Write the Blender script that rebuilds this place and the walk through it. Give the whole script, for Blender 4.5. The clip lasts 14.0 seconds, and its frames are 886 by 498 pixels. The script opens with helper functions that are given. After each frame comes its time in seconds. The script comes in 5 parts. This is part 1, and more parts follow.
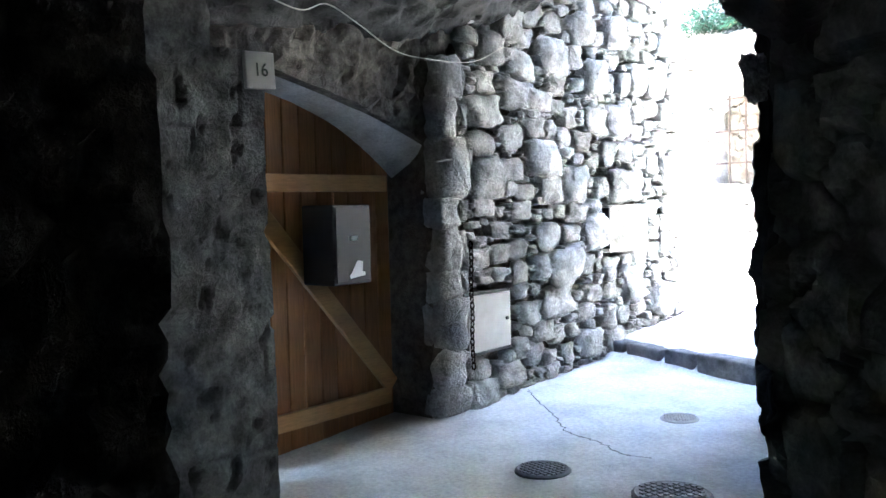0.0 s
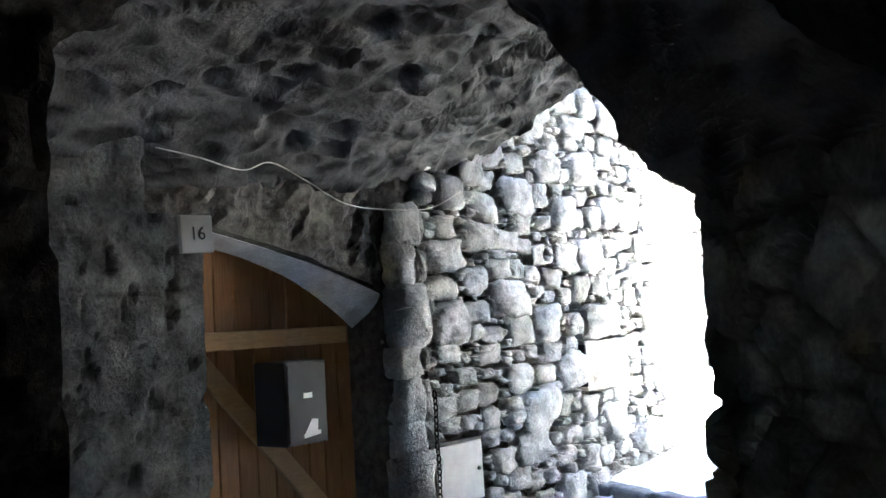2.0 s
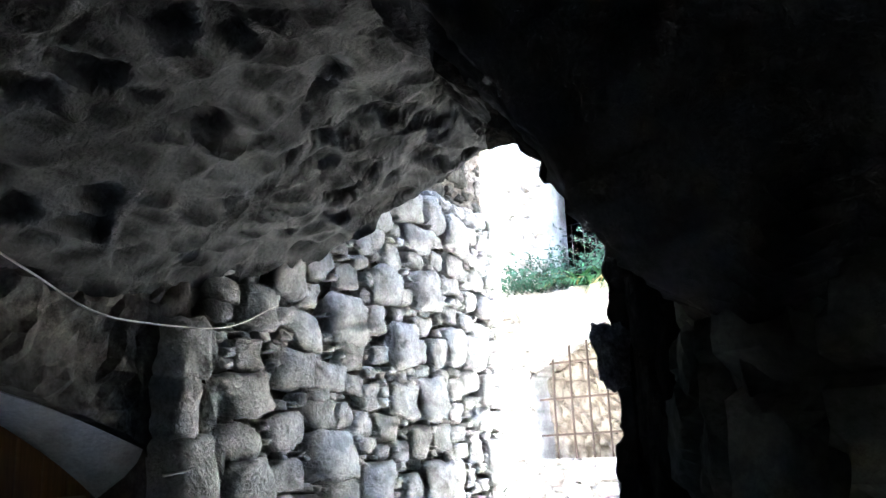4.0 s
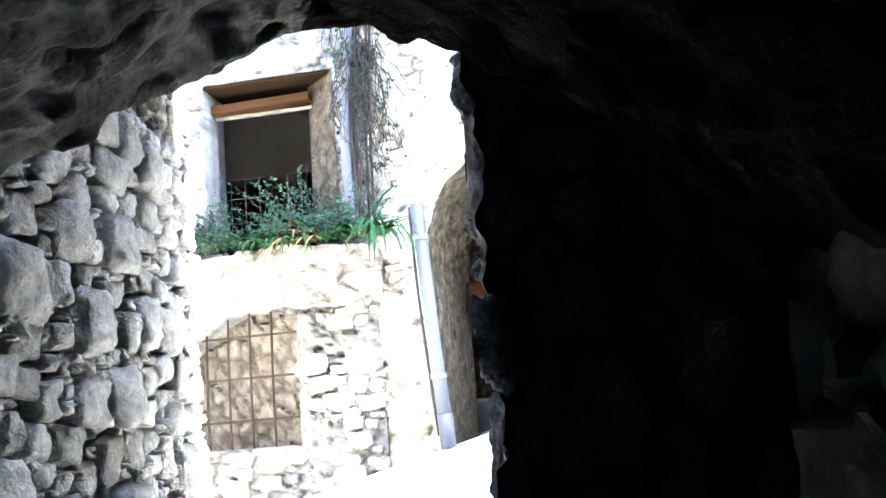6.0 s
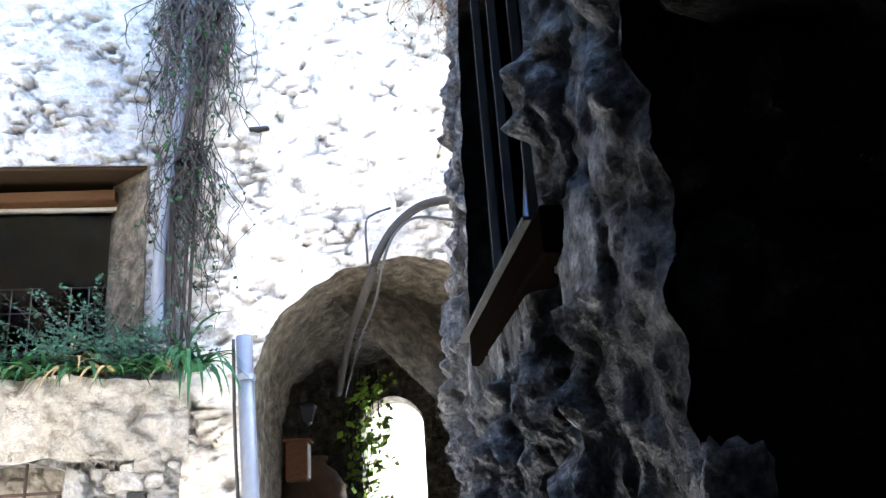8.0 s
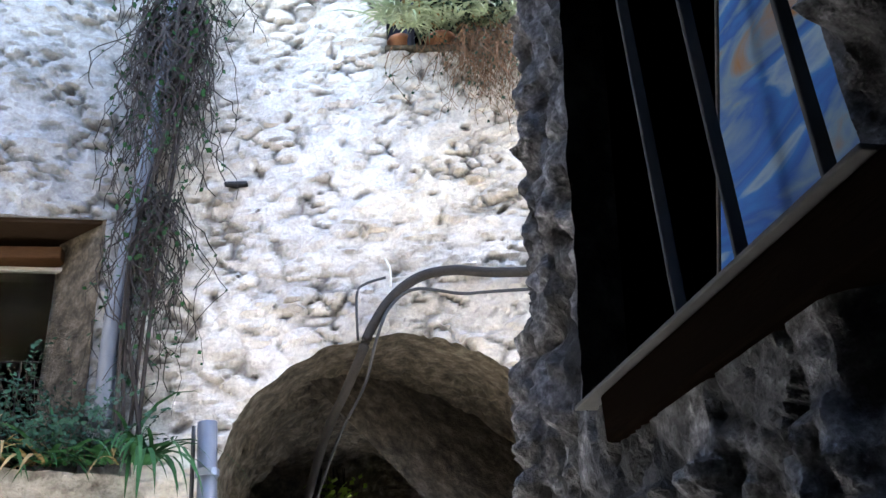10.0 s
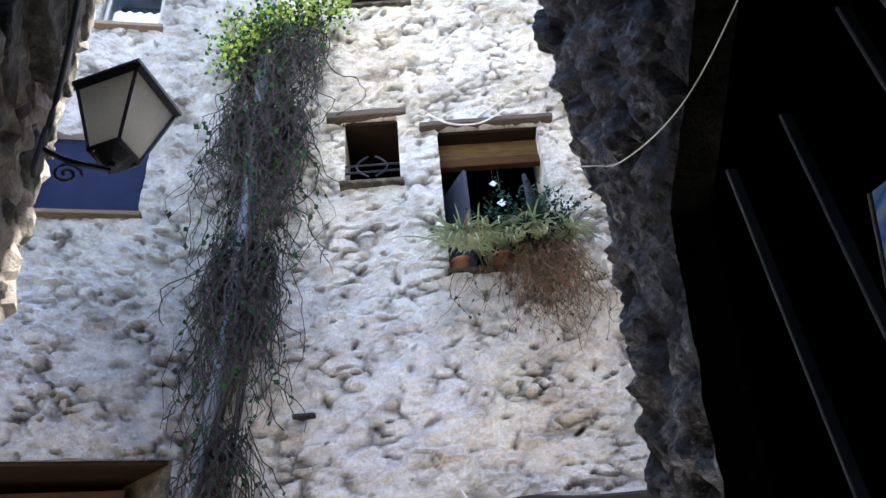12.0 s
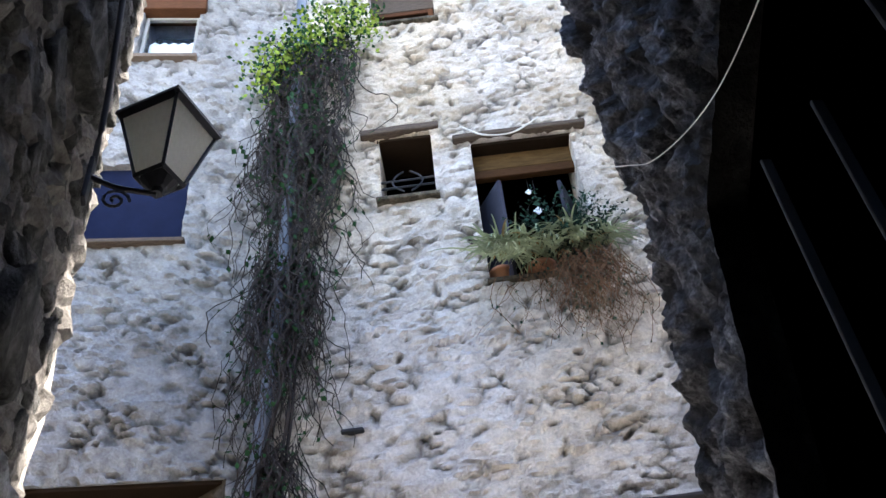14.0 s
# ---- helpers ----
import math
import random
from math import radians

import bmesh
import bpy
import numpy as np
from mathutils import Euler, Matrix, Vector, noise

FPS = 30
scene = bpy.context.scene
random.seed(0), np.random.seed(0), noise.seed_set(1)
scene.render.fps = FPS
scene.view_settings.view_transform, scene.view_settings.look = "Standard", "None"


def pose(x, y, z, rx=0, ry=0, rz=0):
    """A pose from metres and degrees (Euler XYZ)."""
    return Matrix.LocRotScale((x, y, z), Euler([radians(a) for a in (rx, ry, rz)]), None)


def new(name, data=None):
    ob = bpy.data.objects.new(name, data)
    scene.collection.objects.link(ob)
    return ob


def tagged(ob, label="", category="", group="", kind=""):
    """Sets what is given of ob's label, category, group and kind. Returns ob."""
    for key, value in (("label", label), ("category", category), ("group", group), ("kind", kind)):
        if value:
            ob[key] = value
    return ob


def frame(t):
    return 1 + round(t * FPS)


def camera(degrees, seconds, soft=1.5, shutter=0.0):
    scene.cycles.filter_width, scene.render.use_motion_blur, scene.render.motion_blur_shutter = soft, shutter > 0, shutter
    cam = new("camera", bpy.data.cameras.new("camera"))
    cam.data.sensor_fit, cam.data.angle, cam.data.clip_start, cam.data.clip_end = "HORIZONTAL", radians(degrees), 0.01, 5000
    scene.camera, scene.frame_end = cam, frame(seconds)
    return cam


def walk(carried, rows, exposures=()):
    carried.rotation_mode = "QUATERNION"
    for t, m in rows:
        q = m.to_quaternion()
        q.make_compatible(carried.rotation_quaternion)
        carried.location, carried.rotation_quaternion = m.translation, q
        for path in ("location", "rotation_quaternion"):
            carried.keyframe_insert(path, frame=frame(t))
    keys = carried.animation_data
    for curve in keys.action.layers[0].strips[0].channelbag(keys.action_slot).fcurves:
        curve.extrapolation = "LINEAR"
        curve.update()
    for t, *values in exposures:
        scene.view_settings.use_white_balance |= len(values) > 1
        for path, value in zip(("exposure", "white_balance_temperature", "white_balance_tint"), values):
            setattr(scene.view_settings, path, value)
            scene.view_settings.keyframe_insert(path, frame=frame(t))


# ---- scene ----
cam = camera(53.8, 14.0)
METRES, EYE, TILT, LEAN, TURN = 6.0, 1.42, -2.8, 1.4, 56.6
ROWS = [
    (0.0, 0.0, 0.0, 0.0, -0.0, 0.0, -0.0),
    (0.5, 0.023, 0.0033, 0.0146, 2.83, 2.62, 0.58),
    (1.0, 0.0321, -0.002, 0.018, 5.27, 8.55, 2.7),
    (1.5, 0.0334, 0.0021, 0.0245, 4.58, 9.48, 2.16),
    (2.0, 0.0427, 0.0181, 0.024, 0.63, 7.98, 2.13),
    (2.5, 0.0323, 0.0747, 0.0344, -4.95, 10.5, 0.32),
    (3.0, 0.0366, 0.1196, 0.0426, -6.13, 14.25, 2.14),
    (5.5, 0.0217, 0.4073, 0.091, -29.78, 16.42, 1.73),
    (6.0, 0.006, 0.4561, 0.1012, -38.34, 12.92, 5.2),
    (6.5, 0.0188, 0.514, 0.1011, -42.17, 13.41, 3.96),
    (7.0, 0.0422, 0.5678, 0.1125, -45.2, 12.52, 3.23),
    (7.5, 0.0527, 0.6242, 0.1273, -51.38, 17.57, 5.32),
    (10.0, 0.1492, 0.8107, 0.1672, -58.94, 28.74, 5.1),
    (10.5, 0.1611, 0.8252, 0.1827, -58.55, 32.91, 4.91),
    (11.0, 0.1409, 0.837, 0.1887, -56.96, 37.16, 5.22),
    (11.5, 0.1409, 0.8415, 0.1936, -55.94, 39.63, 5.48),
    (12.0, 0.1397, 0.8397, 0.1968, -55.19, 42.64, 5.63),
    (12.5, 0.1365, 0.8364, 0.1991, -53.14, 46.28, 5.53),
    (13.0, 0.1344, 0.8326, 0.1987, -52.85, 48.73, 6.28),
    (13.5, 0.1303, 0.8316, 0.1955, -51.95, 50.01, 6.8),
    (14.0, 0.1373, 0.8394, 0.1902, -51.4, 43.93, 5.96),
]
EXPOSURES = [(0.0, 7.4, 5950, 8), (0.5, 6.7, 5950, 8), (1.0, 7.05, 6100, 8), (1.5, 7.25, 6200, 8), (2.0, 7.4, 6200, 8), (3.0, 7.0, 6150, 8), (5.5, 6.25, 6150, 8), (6.5, 5.75, 6300, 8), (7.5, 5.3, 6150, 9), (10.0, 4.2, 6350, 11), (10.5, 3.85, 6450, 12), (11.0, 3.6, 6450, 12), (12.5, 3.25, 6400, 14), (14.0, 3.15, 6300, 14)]
walk(cam, [(t, pose(0, 0, EYE, TILT, LEAN, TURN) @ pose(METRES * x, METRES * y, METRES * z, 90 + pitch, roll, yaw)) for t, x, y, z, yaw, pitch, roll in ROWS], EXPOSURES)

# ---- world and light ----
world = bpy.data.worlds.new("sky_world")
scene.world = world
world.use_nodes = True
wn = world.node_tree.nodes
sky = wn.new("ShaderNodeTexSky")
sky.sky_type, sky.sun_disc = "NISHITA", False
SUN_ELEV, SUN_AZ = 52.0, 79.0          # azimuth clockwise from +y
sky.sun_elevation, sky.sun_rotation = radians(SUN_ELEV), radians(SUN_AZ)
world.node_tree.links.new(sky.outputs[0], wn["Background"].inputs[0])
wn["Background"].inputs[1].default_value = 0.15
sun = new("sun", bpy.data.lights.new("sun", "SUN"))
sun.data.energy, sun.data.angle, sun.data.color = 4.0, radians(0.5), (1.0, 0.95, 0.86)
sun_from = Vector((math.sin(radians(SUN_AZ)) * math.cos(radians(SUN_ELEV)), math.cos(radians(SUN_AZ)) * math.cos(radians(SUN_ELEV)), math.sin(radians(SUN_ELEV))))
sun.rotation_euler = sun_from.to_track_quat("Z", "Y").to_euler()

# ---- materials ----


def ramp(nodes, stops):
    r = nodes.new("ShaderNodeValToRGB")
    el = r.color_ramp.elements
    while len(el) < len(stops):
        el.new(0.5)
    for e, (p, c) in zip(el, stops):
        e.position, e.color = p, (*c, 1)
    return r


def stone_mat(name, dark, mid, light, scale=9.0, fine=70.0, bump=0.5, rough=0.92, vary=0.25, island=False, dist=0.02, joint=None, grain_low=0.72, bounce_tint=None):
    """Weathered mineral surface: blotches, grain and pits in object space, tone varied from piece to piece."""
    m = bpy.data.materials.new(name)
    m.use_nodes = True
    n, ln = m.node_tree.nodes, m.node_tree.links
    b = n["Principled BSDF"]
    tc = n.new("ShaderNodeNewGeometry")
    big = n.new("ShaderNodeTexNoise")
    big.inputs["Scale"].default_value, big.inputs["Detail"].default_value, big.inputs["Roughness"].default_value = scale, 6, 0.62
    small = n.new("ShaderNodeTexNoise")
    small.inputs["Scale"].default_value, small.inputs["Detail"].default_value, small.inputs["Roughness"].default_value = fine, 5, 0.7
    wide = n.new("ShaderNodeTexNoise")
    wide.inputs["Scale"].default_value, wide.inputs["Detail"].default_value = scale * 0.14, 3
    for t in (big, small, wide):
        ln.new(tc.outputs["Position"], t.inputs["Vector"])
    r = ramp(n, [(0.32, dark), (0.5, mid), (0.68, light)])
    ln.new(big.outputs["Fac"], r.inputs[0])
    info = n.new("ShaderNodeNewGeometry" if island else "ShaderNodeObjectInfo")
    tone = n.new("ShaderNodeMapRange")
    tone.inputs["To Min"].default_value, tone.inputs["To Max"].default_value = 1 - vary, 1 + vary * 0.6
    ln.new(info.outputs["Random Per Island" if island else "Random"], tone.inputs["Value"])
    grain = n.new("ShaderNodeMapRange")
    grain.inputs["From Min"].default_value, grain.inputs["From Max"].default_value = 0.3, 0.7
    grain.inputs["To Min"].default_value, grain.inputs["To Max"].default_value = grain_low, 1.12
    ln.new(small.outputs["Fac"], grain.inputs["Value"])
    stain = n.new("ShaderNodeMapRange")
    stain.inputs["From Min"].default_value, stain.inputs["From Max"].default_value = 0.35, 0.65
    stain.inputs["To Min"].default_value, stain.inputs["To Max"].default_value = 0.78, 1.08
    ln.new(wide.outputs["Fac"], stain.inputs["Value"])
    k1 = n.new("ShaderNodeMath"); k1.operation = "MULTIPLY"
    k2 = n.new("ShaderNodeMath"); k2.operation = "MULTIPLY"
    ln.new(tone.outputs[0], k1.inputs[0]); ln.new(grain.outputs[0], k1.inputs[1])
    ln.new(k1.outputs[0], k2.inputs[0]); ln.new(stain.outputs[0], k2.inputs[1])
    mul = n.new("ShaderNodeVectorMath"); mul.operation = "SCALE"
    ln.new(r.outputs[0], mul.inputs[0]); ln.new(k2.outputs[0], mul.inputs["Scale"])
    # Random warm patches that stand in for warm light bounced off the ground.
    if bounce_tint:
        drift = n.new("ShaderNodeTexNoise")
        drift.inputs["Scale"].default_value, drift.inputs["Detail"].default_value = 0.55, 4
        ln.new(tc.outputs["Position"], drift.inputs["Vector"])
        tint = ramp(n, [(0.42, (1, 1, 1)), (0.62, bounce_tint)])
        ln.new(drift.outputs["Fac"], tint.inputs[0])
        tinted = n.new("ShaderNodeVectorMath"); tinted.operation = "MULTIPLY"
        ln.new(mul.outputs[0], tinted.inputs[0]); ln.new(tint.outputs[0], tinted.inputs[1])
        mul = tinted
    if joint:
        att = n.new("ShaderNodeAttribute")
        att.attribute_name = "joint"
        sc = n.new("ShaderNodeVectorMath"); sc.operation = "SCALE"
        sc.inputs[0].default_value = joint
        ln.new(k2.outputs[0], sc.inputs["Scale"])
        mx = n.new("ShaderNodeMix"); mx.data_type = "RGBA"
        ln.new(att.outputs["Fac"], mx.inputs["Factor"])
        ln.new(mul.outputs[0], mx.inputs["A"]); ln.new(sc.outputs[0], mx.inputs["B"])
        ln.new(mx.outputs["Result"], b.inputs["Base Color"])
    else:
        ln.new(mul.outputs[0], b.inputs["Base Color"])
    b.inputs["Roughness"].default_value = rough
    b.inputs["Specular IOR Level"].default_value = 0.25
    add = n.new("ShaderNodeMath"); add.operation = "ADD"
    ln.new(big.outputs["Fac"], add.inputs[0]); ln.new(small.outputs["Fac"], add.inputs[1])
    bp = n.new("ShaderNodeBump")
    bp.inputs["Strength"].default_value, bp.inputs["Distance"].default_value = bump, dist
    ln.new(add.outputs[0], bp.inputs["Height"])
    ln.new(bp.outputs[0], b.inputs["Normal"])
    return m


def plain_mat(name, col, rough=0.6, metal=0.0, scale=25.0, vary=0.2, bump=0.15, spec=0.4, stretch=(1, 1, 1)):
    """Painted, metal, wood or leaf surface with uneven tone; stretch draws the grain out along an axis."""
    m = bpy.data.materials.new(name)
    m.use_nodes = True
    n, ln = m.node_tree.nodes, m.node_tree.links
    b = n["Principled BSDF"]
    tc = n.new("ShaderNodeTexCoord")
    mp = n.new("ShaderNodeMapping")
    mp.inputs["Scale"].default_value = stretch
    ln.new(tc.outputs["Object"], mp.inputs["Vector"])
    t = n.new("ShaderNodeTexNoise")
    t.inputs["Scale"].default_value, t.inputs["Detail"].default_value, t.inputs["Roughness"].default_value = scale, 5, 0.65
    ln.new(mp.outputs[0], t.inputs["Vector"])
    info = n.new("ShaderNodeObjectInfo")
    mix = n.new("ShaderNodeMath"); mix.operation = "ADD"
    half = n.new("ShaderNodeMath"); half.operation = "MULTIPLY"; half.inputs[1].default_value = 0.35
    ln.new(info.outputs["Random"], half.inputs[0])
    ln.new(t.outputs["Fac"], mix.inputs[0]); ln.new(half.outputs[0], mix.inputs[1])
    lo, hi = tuple(c * (1 - vary) for c in col), tuple(min(1, c * (1 + vary)) for c in col)
    r = ramp(n, [(0.35, lo), (1.0, hi)])
    ln.new(mix.outputs[0], r.inputs[0])
    ln.new(r.outputs[0], b.inputs["Base Color"])
    b.inputs["Roughness"].default_value, b.inputs["Metallic"].default_value = rough, metal
    b.inputs["Specular IOR Level"].default_value = spec
    bp = n.new("ShaderNodeBump")
    bp.inputs["Strength"].default_value, bp.inputs["Distance"].default_value = bump, 0.004
    ln.new(t.outputs["Fac"], bp.inputs["Height"])
    ln.new(bp.outputs[0], b.inputs["Normal"])
    return m


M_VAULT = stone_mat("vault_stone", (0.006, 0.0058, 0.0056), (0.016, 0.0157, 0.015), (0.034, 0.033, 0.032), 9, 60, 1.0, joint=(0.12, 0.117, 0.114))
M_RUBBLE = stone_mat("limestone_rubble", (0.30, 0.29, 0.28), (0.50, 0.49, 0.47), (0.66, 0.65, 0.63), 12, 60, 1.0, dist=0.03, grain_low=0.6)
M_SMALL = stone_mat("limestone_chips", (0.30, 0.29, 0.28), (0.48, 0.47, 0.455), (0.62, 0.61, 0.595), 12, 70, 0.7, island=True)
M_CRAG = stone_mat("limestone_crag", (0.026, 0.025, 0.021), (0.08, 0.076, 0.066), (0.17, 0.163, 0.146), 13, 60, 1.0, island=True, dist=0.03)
M_KERB = stone_mat("dark_kerb_stone", (0.06, 0.06, 0.065), (0.13, 0.13, 0.14), (0.22, 0.22, 0.23), 9, 60, 0.8)
M_WASHED = stone_mat("washed_limestone", (0.22, 0.205, 0.18), (0.44, 0.415, 0.38), (0.60, 0.575, 0.54), 10, 60, 1.0)
M_LEDGE = stone_mat("stained_ledge_stone", (0.26, 0.238, 0.205), (0.50, 0.475, 0.435), (0.62, 0.595, 0.555), 9, 45, 1.0, dist=0.05, grain_low=0.75)
M_INFILL = stone_mat("grey_brown_infill", (0.14, 0.12, 0.10), (0.30, 0.27, 0.235), (0.42, 0.39, 0.345), 10, 60, 0.9, joint=(0.14, 0.12, 0.10))
M_MORTAR = stone_mat("earth_mortar", (0.10, 0.088, 0.075), (0.20, 0.178, 0.152), (0.30, 0.272, 0.235), 20, 90, 0.8)
M_PIER = stone_mat("grey_pitted_stone", (0.05, 0.05, 0.046), (0.12, 0.121, 0.113), (0.20, 0.20, 0.19), 8, 60, 0.9, joint=(0.075, 0.072, 0.068))
M_FACADE = stone_mat("lime_washed_rubble", (0.48, 0.445, 0.40), (0.63, 0.59, 0.545), (0.72, 0.685, 0.64), 7, 42, 0.9, joint=(0.17, 0.152, 0.135), dist=0.03, grain_low=0.78, bounce_tint=(1.0, 0.92, 0.78))
# Greyer, darker copy of the house-front rubble; the wing's shade is in it.
M_WING = stone_mat("grey_shaded_rubble", (0.26, 0.255, 0.248), (0.37, 0.363, 0.354), (0.45, 0.442, 0.43), 7, 42, 1.0, joint=(0.12, 0.113, 0.106), dist=0.03, grain_low=0.75)
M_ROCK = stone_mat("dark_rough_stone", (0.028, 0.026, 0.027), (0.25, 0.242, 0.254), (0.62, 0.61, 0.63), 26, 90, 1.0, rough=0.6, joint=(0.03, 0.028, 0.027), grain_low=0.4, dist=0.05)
# Near-black copies of the passage stone; shade is put into their colour.
M_SHADED = stone_mat("shade_darkened_stone", (0.008, 0.0075, 0.007), (0.022, 0.021, 0.019), (0.046, 0.043, 0.04), 9, 60, 1.0, joint=(0.016, 0.015, 0.013))
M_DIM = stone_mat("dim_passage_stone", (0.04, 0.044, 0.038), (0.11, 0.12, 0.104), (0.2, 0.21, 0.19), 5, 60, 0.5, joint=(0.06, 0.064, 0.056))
M_BROWNFLOOR = stone_mat("dark_brown_floor", (0.10, 0.082, 0.062), (0.17, 0.14, 0.11), (0.24, 0.205, 0.165), 5, 60, 0.5)
M_HONEY = plain_mat("honey_brown_timber", (0.055, 0.026, 0.011), 0.8, 0, 6, 0.4, 0.4, 0.1, (3, 20, 20))
M_OCHRE = plain_mat("ochre_old_board", (0.085, 0.05, 0.02), 0.9, 0, 4, 0.6, 0.5, 0.1, (2, 12, 12))
M_SILL_DARK = plain_mat("dark_brown_strip", (0.005, 0.0034, 0.0025), 1.0, 0, 6, 0.4, 0.3, 0.0, (3, 20, 20))
M_MANHOLE = plain_mat("worn_cast_iron", (0.20, 0.20, 0.205), 0.6, 0.2, 30, 0.3, 0.3)
# Near-black room walls: the rooms' darkness is put into the colour.
M_ROOM = plain_mat("room_shade_black", (0.0018, 0.0017, 0.0016), 1.0, 0, 4, 0.3, 0.1, 0.0)
M_GROUND = stone_mat("worn_concrete", (0.46, 0.46, 0.45), (0.58, 0.58, 0.56), (0.66, 0.66, 0.64), 3, 50, 0.35)
M_PLASTER = stone_mat("white_plaster", (0.5, 0.49, 0.47), (0.66, 0.65, 0.63), (0.74, 0.73, 0.71), 6, 60, 0.3)
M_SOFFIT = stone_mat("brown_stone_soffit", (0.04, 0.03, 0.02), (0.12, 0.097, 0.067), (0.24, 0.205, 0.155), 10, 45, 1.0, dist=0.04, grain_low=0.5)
M_WOOD = plain_mat("varnished_pine", (0.33, 0.145, 0.05), 0.55, 0, 6, 0.35, 0.3, 0.25, (14, 14, 1))
M_RAIL = plain_mat("light_pine", (0.52, 0.28, 0.11), 0.5, 0, 8, 0.3, 0.3, 0.35, (2, 2, 14))
M_OLDWOOD = plain_mat("weathered_grey_timber", (0.10, 0.077, 0.06), 0.9, 0, 5, 0.5, 0.6, 0.1, (3, 20, 20))
M_BROWN = plain_mat("brown_window_timber", (0.085, 0.036, 0.017), 0.8, 0, 6, 0.35, 0.3, 0.1, (3, 20, 20))
M_FRAME = plain_mat("grey_window_paint", (0.26, 0.25, 0.235), 0.6, 0.0, 8, 0.15, 0.1)
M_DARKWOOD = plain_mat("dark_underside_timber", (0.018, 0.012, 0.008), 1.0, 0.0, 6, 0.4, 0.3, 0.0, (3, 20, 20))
M_IRON = plain_mat("black_iron", (0.025, 0.025, 0.028), 0.55, 0.6, 40, 0.4, 0.3)
M_RUST = plain_mat("rusty_iron", (0.04, 0.027, 0.022), 0.85, 0.3, 40, 0.5, 0.4)
M_ZINC = plain_mat("grey_painted_zinc", (0.10, 0.112, 0.135), 0.5, 0.2, 8, 0.2, 0.1)
M_DARKZINC = plain_mat("dark_zinc_gutter", (0.16, 0.18, 0.22), 0.5, 0.4, 8, 0.25, 0.1)
M_GREYBOX = plain_mat("grey_sheet_metal", (0.022, 0.021, 0.022), 0.7, 0.0, 10, 0.2, 0.1)
M_BEIGE = plain_mat("beige_painted_metal", (0.36, 0.335, 0.31), 0.6, 0.0, 6, 0.2, 0.1)
M_WHITE = plain_mat("white_enamel", (0.72, 0.72, 0.70), 0.35, 0.0, 12, 0.08, 0.05)
M_BLACK = plain_mat("black_paint", (0.015, 0.015, 0.015), 0.6, 0.0, 20, 0.2, 0.05)
M_CABLE = plain_mat("black_cable_sheath", (0.03, 0.03, 0.033), 0.6, 0.0, 60, 0.3, 0.1)
M_GREYCABLE = plain_mat("grey_cable_sheath", (0.030, 0.026, 0.024), 0.8, 0.0, 60, 0.3, 0.1, 0.15)
M_WHITECABLE = plain_mat("off_white_cable", (0.62, 0.60, 0.54), 0.6, 0.0, 60, 0.2, 0.1)
M_TERRA = plain_mat("terracotta", (0.38, 0.17, 0.09), 0.85, 0.0, 14, 0.3, 0.2)
M_JAR = plain_mat("old_oil_jar_clay", (0.20, 0.125, 0.075), 0.85, 0.0, 5, 0.4, 0.2, 0.2)
M_TILE = plain_mat("clay_roof_tile", (0.34, 0.24, 0.20), 0.9, 0.0, 10, 0.35, 0.3)
M_LEAF = plain_mat("green_leaf", (0.02, 0.066, 0.024), 0.7, 0.0, 9, 0.5, 0.1, 0.1)
M_FERN = plain_mat("grey_green_fern", (0.022, 0.052, 0.036), 0.9, 0.0, 9, 0.4, 0.1, 0.05)
M_YOUNG = plain_mat("yellow_green_leaf", (0.24, 0.34, 0.05), 0.7, 0.0, 7, 0.5, 0.1, 0.1)
M_PALE = plain_mat("pale_striped_leaf", (0.30, 0.36, 0.22), 0.5, 0.0, 9, 0.5, 0.1)
M_STRAW = plain_mat("dry_straw_leaf", (0.22, 0.155, 0.065), 0.9, 0.0, 9, 0.4, 0.1)
M_STEM = plain_mat("dry_grey_stem", (0.024, 0.018, 0.016), 0.95, 0.0, 12, 0.5, 0.2)
M_TWIG = plain_mat("dry_brown_twig", (0.15, 0.08, 0.04), 0.9, 0.0, 12, 0.5, 0.2)
M_BLUEPANEL = plain_mat("dark_blue_shutter", (0.007, 0.010, 0.028), 0.85, 0.0, 5, 0.25, 0.1, 0.08)
M_BARS = plain_mat("grey_painted_bar", (0.06, 0.059, 0.058), 0.9, 0.0, 12, 0.25, 0.1, 0.05)
M_CLOTH = plain_mat("dark_blue_cloth", (0.018, 0.02, 0.034), 0.9, 0.0, 8, 0.4, 0.3)
M_CURTAIN = plain_mat("white_curtain", (0.7, 0.72, 0.75), 0.9, 0.0, 5, 0.1, 0.2, 0.1, (30, 1, 1))


for m, v in ((M_SHADED, 0.0), (M_VAULT, 0.08), (M_PIER, 0.1), (M_DIM, 0.0)):
    m.node_tree.nodes["Principled BSDF"].inputs["Specular IOR Level"].default_value = v


def glass_mat():
    m = bpy.data.materials.new("window_glass")
    m.use_nodes = True
    b = m.node_tree.nodes["Principled BSDF"]
    b.inputs["Base Color"].default_value = (0.9, 0.93, 0.95, 1)
    b.inputs["Roughness"].default_value, b.inputs["Transmission Weight"].default_value, b.inputs["IOR"].default_value = 0.02, 1.0, 1.1
    return m


